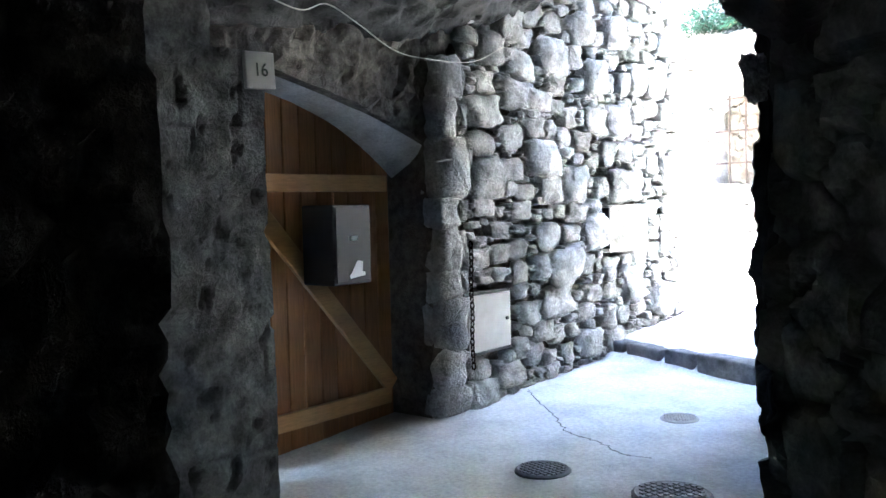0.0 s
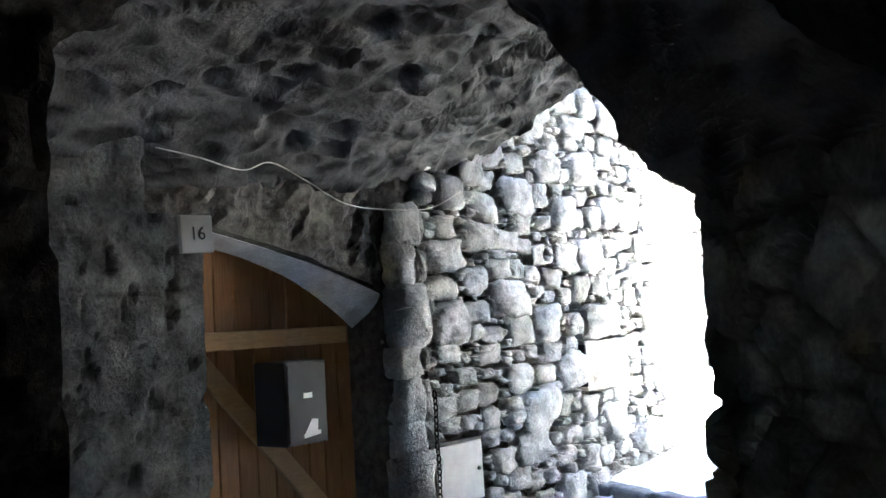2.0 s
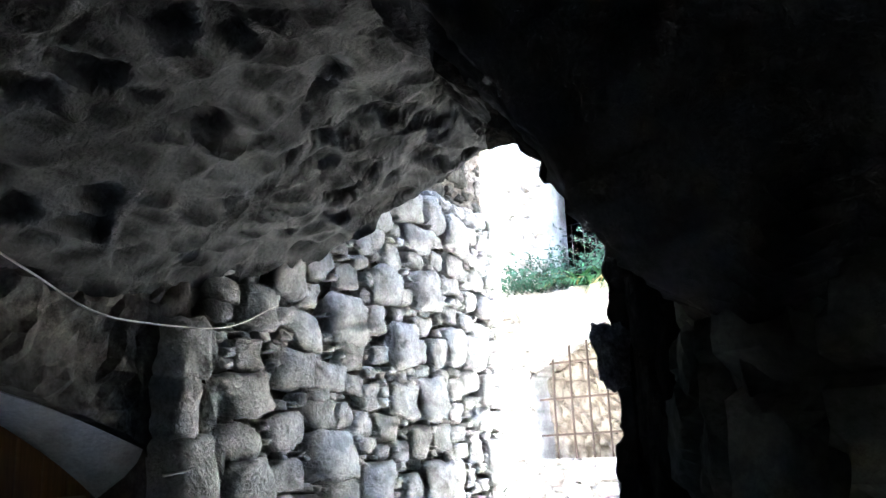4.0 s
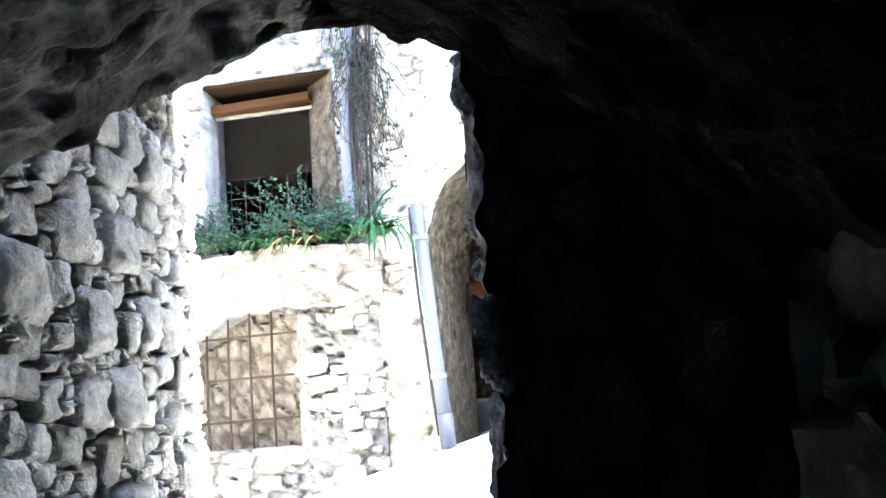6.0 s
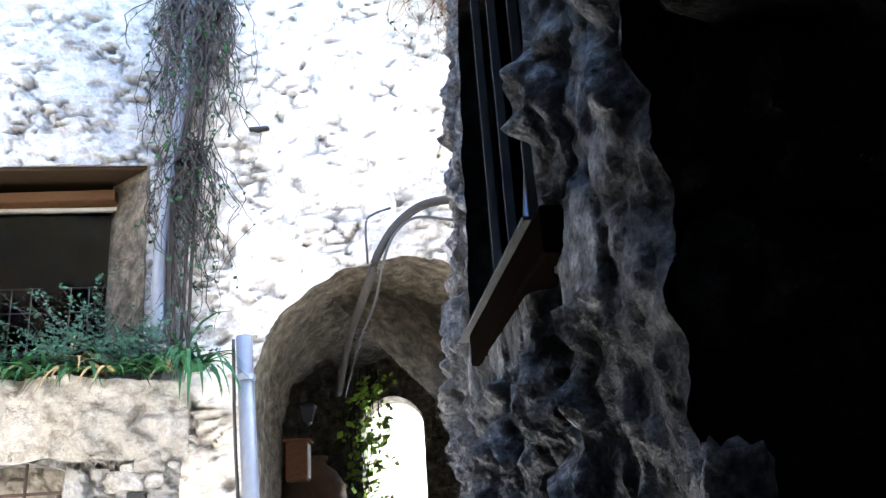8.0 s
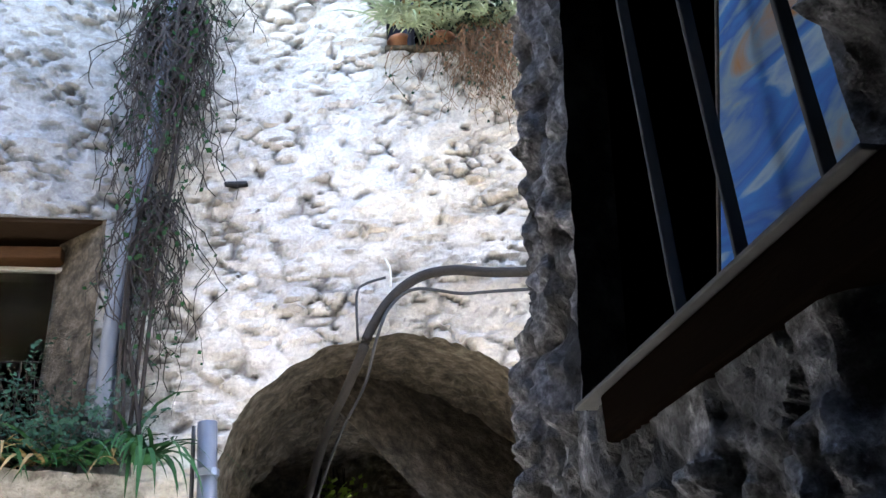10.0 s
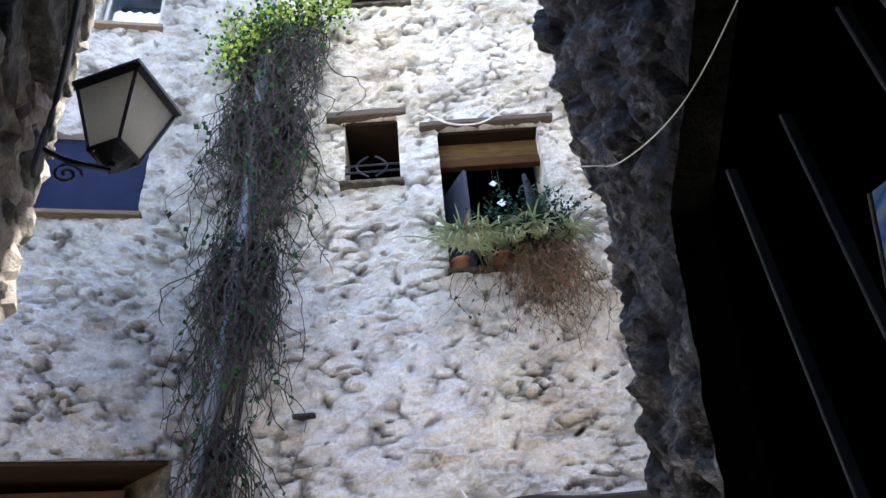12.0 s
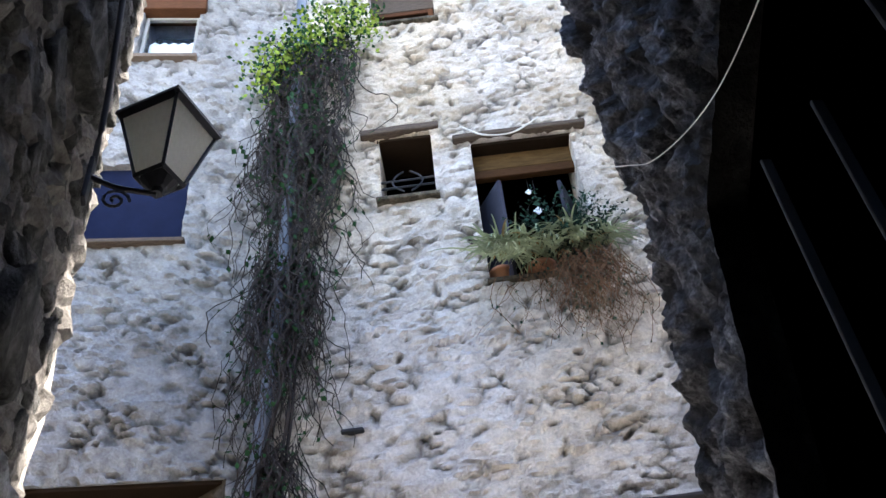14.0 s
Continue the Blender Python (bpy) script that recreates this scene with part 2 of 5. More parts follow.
def frosted_mat():
    """Milky lamp glass that lets some daylight through."""
    m = bpy.data.materials.new("frosted_lamp_glass")
    m.use_nodes = True
    n, ln = m.node_tree.nodes, m.node_tree.links
    b = n["Principled BSDF"]
    t = n.new("ShaderNodeTexNoise")
    t.inputs["Scale"].default_value = 14
    r = ramp(n, [(0.3, (0.86, 0.85, 0.79)), (0.7, (0.93, 0.92, 0.86))])
    ln.new(t.outputs["Fac"], r.inputs[0])
    tr = n.new("ShaderNodeBsdfTranslucent")
    ln.new(r.outputs[0], tr.inputs["Color"]); ln.new(r.outputs[0], b.inputs["Base Color"])
    b.inputs["Roughness"].default_value = 0.35
    mx = n.new("ShaderNodeMixShader")
    mx.inputs[0].default_value = 0.62
    ln.new(b.outputs[0], mx.inputs[1]); ln.new(tr.outputs[0], mx.inputs[2])
    ln.new(mx.outputs[0], n["Material Output"].inputs["Surface"])
    return m


def canvas_mat():
    """Loose strokes of blue, white and a little orange."""
    m = bpy.data.materials.new("blue_abstract_canvas")
    m.use_nodes = True
    n, ln = m.node_tree.nodes, m.node_tree.links
    b = n["Principled BSDF"]
    tc = n.new("ShaderNodeTexCoord")
    mp = n.new("ShaderNodeMapping")
    mp.inputs["Scale"].default_value, mp.inputs["Rotation"].default_value = (1, 1.4, 3.6), (0.5, 0, 0)
    t = n.new("ShaderNodeTexNoise")
    t.inputs["Scale"].default_value, t.inputs["Detail"].default_value, t.inputs["Distortion"].default_value = 2.2, 5, 1.2
    ln.new(tc.outputs["Object"], mp.inputs[0]); ln.new(mp.outputs[0], t.inputs["Vector"])
    r = ramp(n, [(0.28, (0.25, 0.11, 0.02)), (0.36, (0.13, 0.19, 0.23)), (0.46, (0.008, 0.07, 0.26)), (0.56, (0.015, 0.12, 0.36)), (0.62, (0.22, 0.29, 0.34)), (0.72, (0.01, 0.09, 0.30))])
    ln.new(t.outputs["Fac"], r.inputs[0]); ln.new(r.outputs[0], b.inputs["Base Color"])
    b.inputs["Roughness"].default_value = 0.8
    return m


M_GLASS, M_FROST, M_CANVAS = glass_mat(), frosted_mat(), canvas_mat()

# ---- geometry helpers ----


def mesh_ob(name, bm, mat, parent=None, label="", smooth=False):
    me = bpy.data.meshes.new(name)
    bm.to_mesh(me)
    bm.free()
    me.materials.append(mat)
    if smooth:
        me.polygons.foreach_set("use_smooth", [True] * len(me.polygons))
    ob = new(name, me)
    if parent is not None:
        ob.parent = parent
    if label:
        ob["label"] = label
    if name.endswith("_mass") or name.endswith("foliage"):
        ob["kind"] = "stuff"
    return ob


def part(name, bm, mat, parent, label="", smooth=False):
    return mesh_ob(name, bm, mat, parent, label, smooth)


def box(bm, lo, hi, m=None, bevel=0.0):
    """A box between two corners, moved by m, with softened edges."""
    r = bmesh.ops.create_cube(bm, size=1.0)
    vs = r["verts"]
    for v in vs:
        v.co = Vector([lo[i] + (v.co[i] + 0.5) * (hi[i] - lo[i]) for i in range(3)])
    if bevel:
        es = list({e for v in vs for e in v.link_edges})
        out = bmesh.ops.bevel(bm, geom=es, offset=bevel, segments=2, affect="EDGES", profile=0.5)
        vs = list({v for f in out["faces"] for v in f.verts} | {v for v in vs if v.is_valid})
    if m is not None:
        for v in vs:
            v.co = m @ v.co
    return vs


def frac_noise(p, octaves=4):
    return noise.fractal(p, 1.0, 2.0, octaves)


def stones(s, z, w, h, seed, joint=0.16):
    """Height of a rubble face: 1 on a stone, 0 in a joint, from cells w wide and h high."""
    wob = 0.35
    p = Vector((s / w + wob * noise.noise(Vector((s * 3, z * 3, seed))), z / h + wob * noise.noise(Vector((s * 3, z * 3, seed + 9))), seed))
    d, pts = noise.voronoi(p)
    e = min(1.0, (d[1] - d[0]) / joint)
    tone = noise.cell(pts[0] * 7.31)
    return e * e * (3 - 2 * e), tone, d[0]


def relief_wall(name, mat, at, s_rng, z_rng, step, relief, thick, hole=None, label="", z_step=None):
    """A wall with a rough face. at(s, z, d): place at s along, z up, d out of the face. hole(s, z): distance to the
    nearest opening, negative inside it. The sides and reveals go back by thick."""
    s0, s1 = s_rng
    z0, z1 = z_rng
    zs = z_step or step
    nu, nv = max(2, int((s1 - s0) / step)), max(2, int((z1 - z0) / zs))
    front, back, faces = {}, {}, []
    verts, joints = [], []

    def get(i, j):
        if (i, j) not in front:
            s, z = s0 + (s1 - s0) * i / nu, z0 + (z1 - z0) * j / nv
            if hole is not None:
                d = hole(s, z)
                if d < 0:
                    e = 0.004
                    gx, gz = (hole(s + e, z) - d) / e, (hole(s, z + e) - d) / e
                    k = gx * gx + gz * gz + 1e-6
                    s, z = s - d * gx / k, z - d * gz / k
            front[i, j] = len(verts)
            d, jt = relief(s, z)
            verts.append(at(s, z, d))
            back[i, j] = len(verts)
            verts.append(at(s, z, -thick))
            joints.extend((jt, 0.0))
        return front[i, j]

    inside = [[hole is not None and hole(s0 + (s1 - s0) * i / nu, z0 + (z1 - z0) * j / nv) < 0 for j in range(nv + 1)] for i in range(nu + 1)]
    keep = set()
    for i in range(nu):
        for j in range(nv):
            if not (inside[i][j] and inside[i + 1][j] and inside[i][j + 1] and inside[i + 1][j + 1]):
                keep.add((i, j))
    for i, j in keep:
        q = [(i, j), (i + 1, j), (i + 1, j + 1), (i, j + 1)]
        faces.append([get(*c) for c in q])
        faces.append([back[c] for c in reversed(q)])
        for (a, b, nb) in ((q[0], q[1], (i, j - 1)), (q[1], q[2], (i + 1, j)), (q[2], q[3], (i, j + 1)), (q[3], q[0], (i - 1, j))):
            if nb not in keep:
                faces.append([get(*b), get(*a), back[a], back[b]])
    me = bpy.data.meshes.new(name)
    me.from_pydata([tuple(v) for v in verts], [], faces)
    me.materials.append(mat)
    me.attributes.new("joint", "FLOAT", "POINT").data.foreach_set("value", joints)
    ob = new(name, me)
    return tagged(ob, label, "wall", kind="structure")


def line_at(a, u, n):
    a, u, n = Vector((*a, 0)), Vector((*u, 0)).normalized(), Vector((*n, 0)).normalized()
    return lambda s, z, d: a + u * s + n * d + Vector((0, 0, z))


def seg_at(a, b, side):
    """Place on the wall from a to b; side: 1 when its face looks to the right of that way, -1 to the left."""
    u = (Vector(b) - Vector(a)).normalized()
    return line_at(a, u, (u.y * side, -u.x * side)), (Vector(b) - Vector(a)).length


def rect_hole(a, b, c, d):
    return lambda s, z: max(a - s, s - c, b - z, z - d)


# ---- the plan ----
LEFT = line_at((-3.68, 1.5), (-0.313, 0.95), (0.95, 0.313))
RIGHT = line_at((-2.92, 3.82), (-0.13, 0.9915), (-0.9915, -0.13))
FRONT = line_at((0, 8.75), (1, 0), (0, -1))


KERB_Y = 4.47


def ground_z(x, y):
    """The paving: nearly level in the passage, a low kerb in the yard, then a ramp up to the house."""
    base = 0.2 + 0.04 * max(-2.0, min(6.0, y - 1.5))
    kerb = KERB_Y - 0.06 * (x + 4.6)
    base += 0.1 * max(0.0, min(1.0, (y - kerb) / 0.06))
    k = max(0.0, min(1.0, (y - 5.6) / 3.0))
    up = base + k * (0.46 + 0.26 * max(-1.0, min(2.4, x + 6.5)))
    if y > 8.6:
        up += 0.03 * min(8.0, y - 8.6)
    return up


def build_ground():
    bm = bmesh.new()
    xs = [-400, -100, -40, -18] + [-12 + 0.125 * i for i in range(121)] + [6, 18, 40, 100, 400]
    ys = [-400, -100, -40, -18] + [-5 + 0.125 * i for i in range(185)] + [25, 40, 100, 400]
    g = [[bm.verts.new((x, y, ground_z(x, y) + 0.012 * frac_noise(Vector((x * 1.3, y * 1.3, 0))))) for y in ys] for x in xs]
    for i in range(len(xs) - 1):
        for j in range(len(ys) - 1):
            bm.faces.new((g[i][j], g[i + 1][j], g[i + 1][j + 1], g[i][j + 1]))
    ob = mesh_ob("ground", bm, M_GROUND, smooth=True)
    tagged(ob, "pale worn concrete paving rising towards the house", "paving", kind="structure")


build_ground()


def front_arch(s):
    return 2.05 - 0.2 * max(0.0, s) - 0.05 * max(0.0, s) ** 3 - 0.3 * max(0.0, -s - 0.2) ** 2


def door_hole(s, z):
    """The doorway's flat lopsided arch."""
    return max(-1.0 - s, s - 1.13, 0.05 - z, (z - front_arch(s) - 0.015) * 0.93)


def rough_relief(seed, w=0.26, h=0.18, amp=0.05, wave=0.05, grit=0.012):
    def f(s, z):
        e, tone, d = stones(s, z, w, h, seed)
        d = amp * (e * (0.55 + 0.6 * tone) - 0.6) + wave * noise.noise(Vector((s * 0.9, z * 0.9, seed))) + grit * frac_noise(Vector((s * 9, z * 9, seed)))
        return d, 1 - e
    return f


def ashlar_relief(seed):
    """Large dressed blocks with thin joints, worn and pitted."""
    def f(s, z):
        w = 0.03 * noise.noise(Vector((s * 2.5, z * 2.5, seed)))
        row = math.floor((z + w) / 0.44)
        zz, ss = (z + w) / 0.44 - row, (s + w) / 0.62 + 0.37 * row
        e = min(zz, 1 - zz, (ss - math.floor(ss)) * 1.4, (1 - ss + math.floor(ss)) * 1.4) * 0.44
        gap = max(0.0, 1 - e / 0.012) * max(0.0, min(1.0, 0.6 + 2.0 * noise.noise(Vector((s * 3, z * 3, seed + 8)))))
        pit = max(0.0, frac_noise(Vector((s * 11, z * 8, seed + 3))) - 0.3)
        d = -0.01 * gap - 0.06 * min(0.4, pit) + 0.03 * noise.noise(Vector((s * 1.6, z * 1.6, seed))) + 0.008 * frac_noise(Vector((s * 7, z * 7, seed)))
        return d, min(1.0, 0.8 * gap + 3.0 * pit)
    return f


WEST = relief_wall("wall_west", M_MORTAR, LEFT, (-1.4, 4.4), (0.0, 7.2), 0.045, rough_relief(3, 0.12, 0.09, 0.035, 0.03, 0.02), 0.55, door_hole, "grey limestone rubble wall with a low arched doorway")
at, ln_ = seg_at((-5.06, 5.68), (-11.0, 6.6), 1)
relief_wall("wall_yard", M_FACADE, at, (0.0, ln_), (0.2, 6.6), 0.15, rough_relief(4), 0.4, None, "grey rubble side wall of the yard")
relief_wall("wall_pier", M_PIER, lambda s, z, d: LEFT(s, z, d + 0.2), (-1.6, -0.17), (0.0, 2.07), 0.018, ashlar_relief(41), 0.26, None, "grey pitted stone pier beside the door")
relief_wall("wall_pier_top", M_PIER, lambda s, z, d: LEFT(s, z, d + 0.19), (-1.6, -0.42), (2.06, 2.7), 0.018, ashlar_relief(42), 0.26, None, "grey pitted stone above the pier")


def east_open(s, z):
    """Distance to the window opening with its raked jamb and sloping head; negative inside."""
    return max(0.56 - s, s - 1.67 + 0.2 * (z - 2.7), 2.70 - z, (z - 3.99 + 0.69 * (s - 1.22)) / 1.215)


def right_hole(s, z):
    end = 2.04 + 0.25 * max(0.0, 3.6 - z) - 0.1 * max(0.0, z - 4.6) + 0.07 * noise.noise(Vector((0, z * 2.2, 3))) + 0.035 * frac_noise(Vector((1, z * 6, 3)))
    return min(east_open(s, z), end - s)


def east_relief(s, z):
    """Craggy face: upright flakes and clefts, broken ledges, calm at the window's edges."""
    q = Vector((s * 1.0 + 0.05 * noise.noise(Vector((s * 5, z * 3, 2))), z, 7))
    e, tone, d = stones(q.x, z * 0.8, 0.15, 0.26, 7, 0.35)
    flake = noise.noise(Vector((q.x * 9, z * 2.6, 3)))
    ridge = 1 - abs(noise.noise(Vector((q.x * 15, z * 4.2, 11)))) * 2
    r = 0.075 * (e * (0.3 + 1.0 * tone) - 0.6) + 0.034 * flake + 0.02 * ridge + 0.07 * noise.noise(Vector((s * 1.2, z * 0.9, 7))) + 0.045 * frac_noise(Vector((s * 17, z * 12, 7)), 5)
    if 2.45 < z < 2.72 and s < 1.75:
        r = min(r, 0.015)
    calm = max(0.0, min(1.0, east_open(s, z) / 0.05))
    calm *= min(1.0, max(0.4, 0.4 + s))
    return r * (0.12 + 0.88 * calm) - 0.035 * max(0.0, 1 - s / 0.25), min(1.0, 0.8 * (1 - e) + max(0.0, -flake))


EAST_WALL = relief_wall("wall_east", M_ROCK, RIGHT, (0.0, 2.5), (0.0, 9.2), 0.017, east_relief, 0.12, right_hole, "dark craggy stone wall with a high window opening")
EAST_WALL.data.materials.append(M_SHADED)
# Reveals and back take the darkened stone, painting shade into the recess.
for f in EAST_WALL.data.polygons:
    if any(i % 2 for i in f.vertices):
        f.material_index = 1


def arch_hole(s, z):
    """The vaulted way through under the house."""
    a, b, cx, cz = 1.09, 0.95, -3.58, 3.2
    if z > cz:
        k = math.hypot((s - cx) / a, (z - cz) / b)
        return (k - 1) * 0.95 + 0.03 * noise.noise(Vector((s * 5, z * 5, 2)))
    return max(abs(s - cx) - a, 0.5 - z) + 0.03 * noise.noise(Vector((s * 5, z * 5, 2)))


def eave_z(s):
    """Top of the house front, rising along the sloping roof edge."""
    return 11.68 + 0.40 * (s + 5.0)


def z_over_eave(s, z):
    return eave_z(s) - z


FRONT_HOLES = [arch_hole, rect_hole(-4.34, 7.47, -3.87, 8.25), rect_hole(-3.53, 6.5, -2.65, 8.05), rect_hole(-4.38, 10.0, -3.69, 11.1), lambda s, z: z_over_eave(s, z)]


def house_relief(seed):
    """Washed rubble: flat stones barely proud of the render, some of them bare and grey, with cracks and hollows."""
    def f(s, z):
        e, tone, d = stones(s, z, 0.2, 0.1, seed, 0.22)
        e2, tone2, d2 = stones(s, z, 0.1, 0.055, seed + 3, 0.4)
        k = noise.noise(Vector((s * 1.7, z * 2.0, seed + 4)))
        bare = max(0.0, min(1.0, 0.55 + 1.8 * k))
        w = Vector((s * 9 + 1.5 * noise.noise(Vector((s * 4, z * 4, 1))), z * 14 + 1.5 * noise.noise(Vector((s * 4, z * 4, 5))), seed + 2))
        pock = min(0.3, max(0.0, noise.noise(w) - 0.34))
        cleft = (1 - e) * max(0.0, min(1.0, 0.15 + 2.4 * noise.noise(Vector((s * 2.9, z * 3.4, seed + 6)))))
        dd = 0.03 * (0.3 + 0.7 * bare) * (e * (0.3 + 0.9 * tone) - 0.5) + 0.022 * (e2 * tone2 - 0.4) - 0.04 * cleft - 0.14 * pock + 0.05 * noise.noise(Vector((s * 0.8, z * 0.8, seed))) + 0.014 * frac_noise(Vector((s * 9, z * 9, seed)))
        grey = bare * e * max(0.0, min(1.0, (tone - 0.45) * 2.0))
        # Bare stones are grey; clefts and pocks are darkened as painted shade.
        return dd, min(1.0, 0.42 * grey + 0.9 * cleft + 3.0 * pock)
    return f


HOUSE = relief_wall("wall_house", M_FACADE, FRONT, (-5.15, 0.2), (0.9, 13.8), 0.023, house_relief(12), 0.5, lambda s, z: min(h(s, z) for h in FRONT_HOLES), "lime-washed rubble house front with small windows")
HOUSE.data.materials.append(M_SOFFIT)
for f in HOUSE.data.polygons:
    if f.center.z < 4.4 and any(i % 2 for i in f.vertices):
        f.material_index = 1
WING, WLEN = seg_at((-5.15, 8.75), (-9.0, 8.2), -1)


def grille_hole(s, z):
    cx = 1.32
    top = 2.83 - 0.9 * (s - cx + 0.1) ** 2 * (1 if s > cx else 0.4)
    return max(0.78 - s, s - 1.87, 1.6 - z, (z - top) * 0.8)


WING_HOLES = [rect_hole(0.3, 3.3, 1.6, 5.05), grille_hole, rect_hole(0.84, 7.17, 1.7, 8.1), rect_hole(1.0, 9.62, 1.57, 10.62)]
WING_WALL = relief_wall("wall_wing", M_WING, WING, (0.0, WLEN), (0.9, 11.05), 0.028, house_relief(14), 0.5, lambda s, z: min(h(s, z) for h in WING_HOLES), "pale rubble wing of the house with windows")

# vaulted passage
LEFTS = [(-4.40, 3.40), (-4.0, 2.35), (-3.5, 0.95), (-2.5, -0.5), (-1.8, -3.0)]
RIGHTS = [(-2.84, 3.85), (-2.2, 3.1), (-1.64, 2.26), (0.7, 1.5), (1.6, -3.0)]
PROFILES = [
    [(0, 2.42), (0.2, 2.65), (0.5, 2.86), (0.62, 2.96), (0.8, 3.0), (0.9, 2.95), (1, 2.9)],
    [(0, 2.2), (0.2, 2.5), (0.5, 2.85), (0.65, 2.92), (0.8, 2.55), (0.9, 2.26), (1, 2.02)],
    [(0, 2.1), (0.2, 2.5), (0.5, 2.8), (0.65, 2.78), (0.76, 2.58), (0.84, 2.27), (0.875, 2.08), (0.93, 1.93), (1, 1.86)],
    [(0, 2.0), (0.2, 2.4), (0.5, 2.7), (0.65, 2.7), (0.8, 2.5), (0.9, 2.2), (1, 1.9)],
    [(0, 2.0), (0.2, 2.4), (0.5, 2.7), (0.65, 2.7), (0.8, 2.5), (0.9, 2.2), (1, 1.9)],
]


def lerp_table(tab, x):
    for (a, va), (b, vb) in zip(tab, tab[1:]):
        if x <= b:
            k = (x - a) / (b - a)
            return va + (vb - va) * k
    return tab[-1][1]


def build_vault():
    nu, nv = 76, 110
    rows, joints = [], []
    for k in range(len(LEFTS) - 1):
        for i in range(nu + (k == len(LEFTS) - 2)):
            f = i / nu
            l, r = Vector(LEFTS[k]).lerp(Vector(LEFTS[k + 1]), f), Vector(RIGHTS[k]).lerp(Vector(RIGHTS[k + 1]), f)
            wide = (r - l).length * 1.12
            prof = [(wide * q / 40, lerp_table(PROFILES[k], q / 40) * (1 - f) + lerp_table(PROFILES[k + 1], q / 40) * f) for q in range(41)]
            run = [0.0]
            for a, b in zip(prof, prof[1:]):
                run.append(run[-1] + math.hypot(b[0] - a[0], b[1] - a[1]))
            row = []
            for j in range(nv + 1):
                t = run[-1] * j / nv
                q = 0
                while q < 39 and run[q + 1] < t:
                    q += 1
                w = (t - run[q]) / max(1e-6, run[q + 1] - run[q])
                c, z = prof[q][0] + (prof[q + 1][0] - prof[q][0]) * w, prof[q][1] + (prof[q + 1][1] - prof[q][1]) * w
                nx, nz = -(prof[q + 1][1] - prof[q][1]), prof[q + 1][0] - prof[q][0]
                nl = math.hypot(nx, nz) + 1e-6
                along = (k + f) * 1.5
                e, tone, d = stones(along + 0.02 * noise.noise(Vector((along * 9, t * 9, 4))), t, 0.21, 0.11, 5, 0.42)
                rise = 0.045 * (e * (0.1 + 1.0 * tone) - 0.3) + 0.04 * noise.noise(Vector((along * 2, t * 2, 3))) + 0.014 * frac_noise(Vector((along * 8, t * 8, 1)))
                c, z = c + nx / nl * rise, z + nz / nl * rise
                p = l.lerp(r, -0.06 + 1.12 * c / wide)
                row.append((p.x, p.y, z))
                joints.append(max(1 - e, 0.5 * tone ** 3) * max(0.25, min(1.0, 0.75 + 0.9 * noise.noise(Vector((along * 3, t * 3, 8))))))
            rows.append(row)
    n = nv + 1
    verts = [c for row in rows for c in row]
    faces = [(a * n + j, a * n + j + 1, (a + 1) * n + j + 1, (a + 1) * n + j) for a in range(len(rows) - 1) for j in range(nv)]
    base = len(verts)
    for row in rows:
        verts += [(row[0][0], row[0][1], 6.2), (row[-1][0], row[-1][1], 6.2)]
        joints += [0.0, 0.0]
    last = len(rows) - 1
    for a in range(last):
        p, q = base + 2 * a, base + 2 * a + 2
        faces += [(p, q, q + 1, p + 1), (a * n, (a + 1) * n, q, p), (a * n + nv, p + 1, q + 1, (a + 1) * n + nv)]
    faces += [(*range(nv, -1, -1), base, base + 1), (*range(last * n, last * n + nv + 1), base + 2 * last + 1, base + 2 * last)]
    me = bpy.data.meshes.new("ceiling")
    me.from_pydata(verts, [], faces)
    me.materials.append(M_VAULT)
    me.materials.append(M_SHADED)
    # Deep end and east side use the darkened stone: shade put into colour.
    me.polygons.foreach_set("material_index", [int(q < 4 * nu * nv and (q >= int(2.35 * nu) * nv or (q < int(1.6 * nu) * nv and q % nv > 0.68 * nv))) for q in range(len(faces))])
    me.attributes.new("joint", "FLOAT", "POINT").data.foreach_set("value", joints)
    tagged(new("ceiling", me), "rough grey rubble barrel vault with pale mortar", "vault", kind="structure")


build_vault()
# First wall near-black, the others M_DIM: the light's fall put into colour.
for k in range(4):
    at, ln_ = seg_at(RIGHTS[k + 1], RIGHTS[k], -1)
    relief_wall("wall_passage_east_%d" % (k + 1), M_DIM if k else M_SHADED, at, (-0.02, ln_), (-0.1, 2.6 if k else 3.1), 0.024 if k < 3 else 0.05, rough_relief(20 + k, 0.25, 0.2, 0.07, 0.06), 0.6, None, "rough stone wall of the vaulted passage, darkened for shade")
# Darkened for shade; the third closes the unseen end, keeping light out.
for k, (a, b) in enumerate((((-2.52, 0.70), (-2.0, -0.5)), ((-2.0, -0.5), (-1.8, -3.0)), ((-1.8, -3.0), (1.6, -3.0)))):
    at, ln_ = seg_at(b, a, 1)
    relief_wall("wall_passage_west_%d" % (k + 1), M_SHADED, at, (-0.02, ln_), (-0.1, 2.9), 0.05, rough_relief(30 + k, 0.25, 0.2, 0.07, 0.06), 0.5, None, "rough stone wall of the vaulted passage, darkened for shade")

# ---- buildings added to close the place, some only to hold off light ----


def mass(name, corners, z0, z1, mat, label):
    """A plain building block over a footprint."""
    bm = bmesh.new()
    lo = [bm.verts.new((x, y, z0)) for x, y in corners]
    hi = [bm.verts.new((x, y, z1)) for x, y in corners]
    n = len(corners)
    for i in range(n):
        bm.faces.new((lo[i], lo[(i + 1) % n], hi[(i + 1) % n], hi[i]))
    bm.faces.new(hi)
    bm.faces.new(lo[::-1])
    bmesh.ops.recalc_face_normals(bm, faces=bm.faces)
    return tagged(mesh_ob(name, bm, mat), label, "wall", kind="structure")


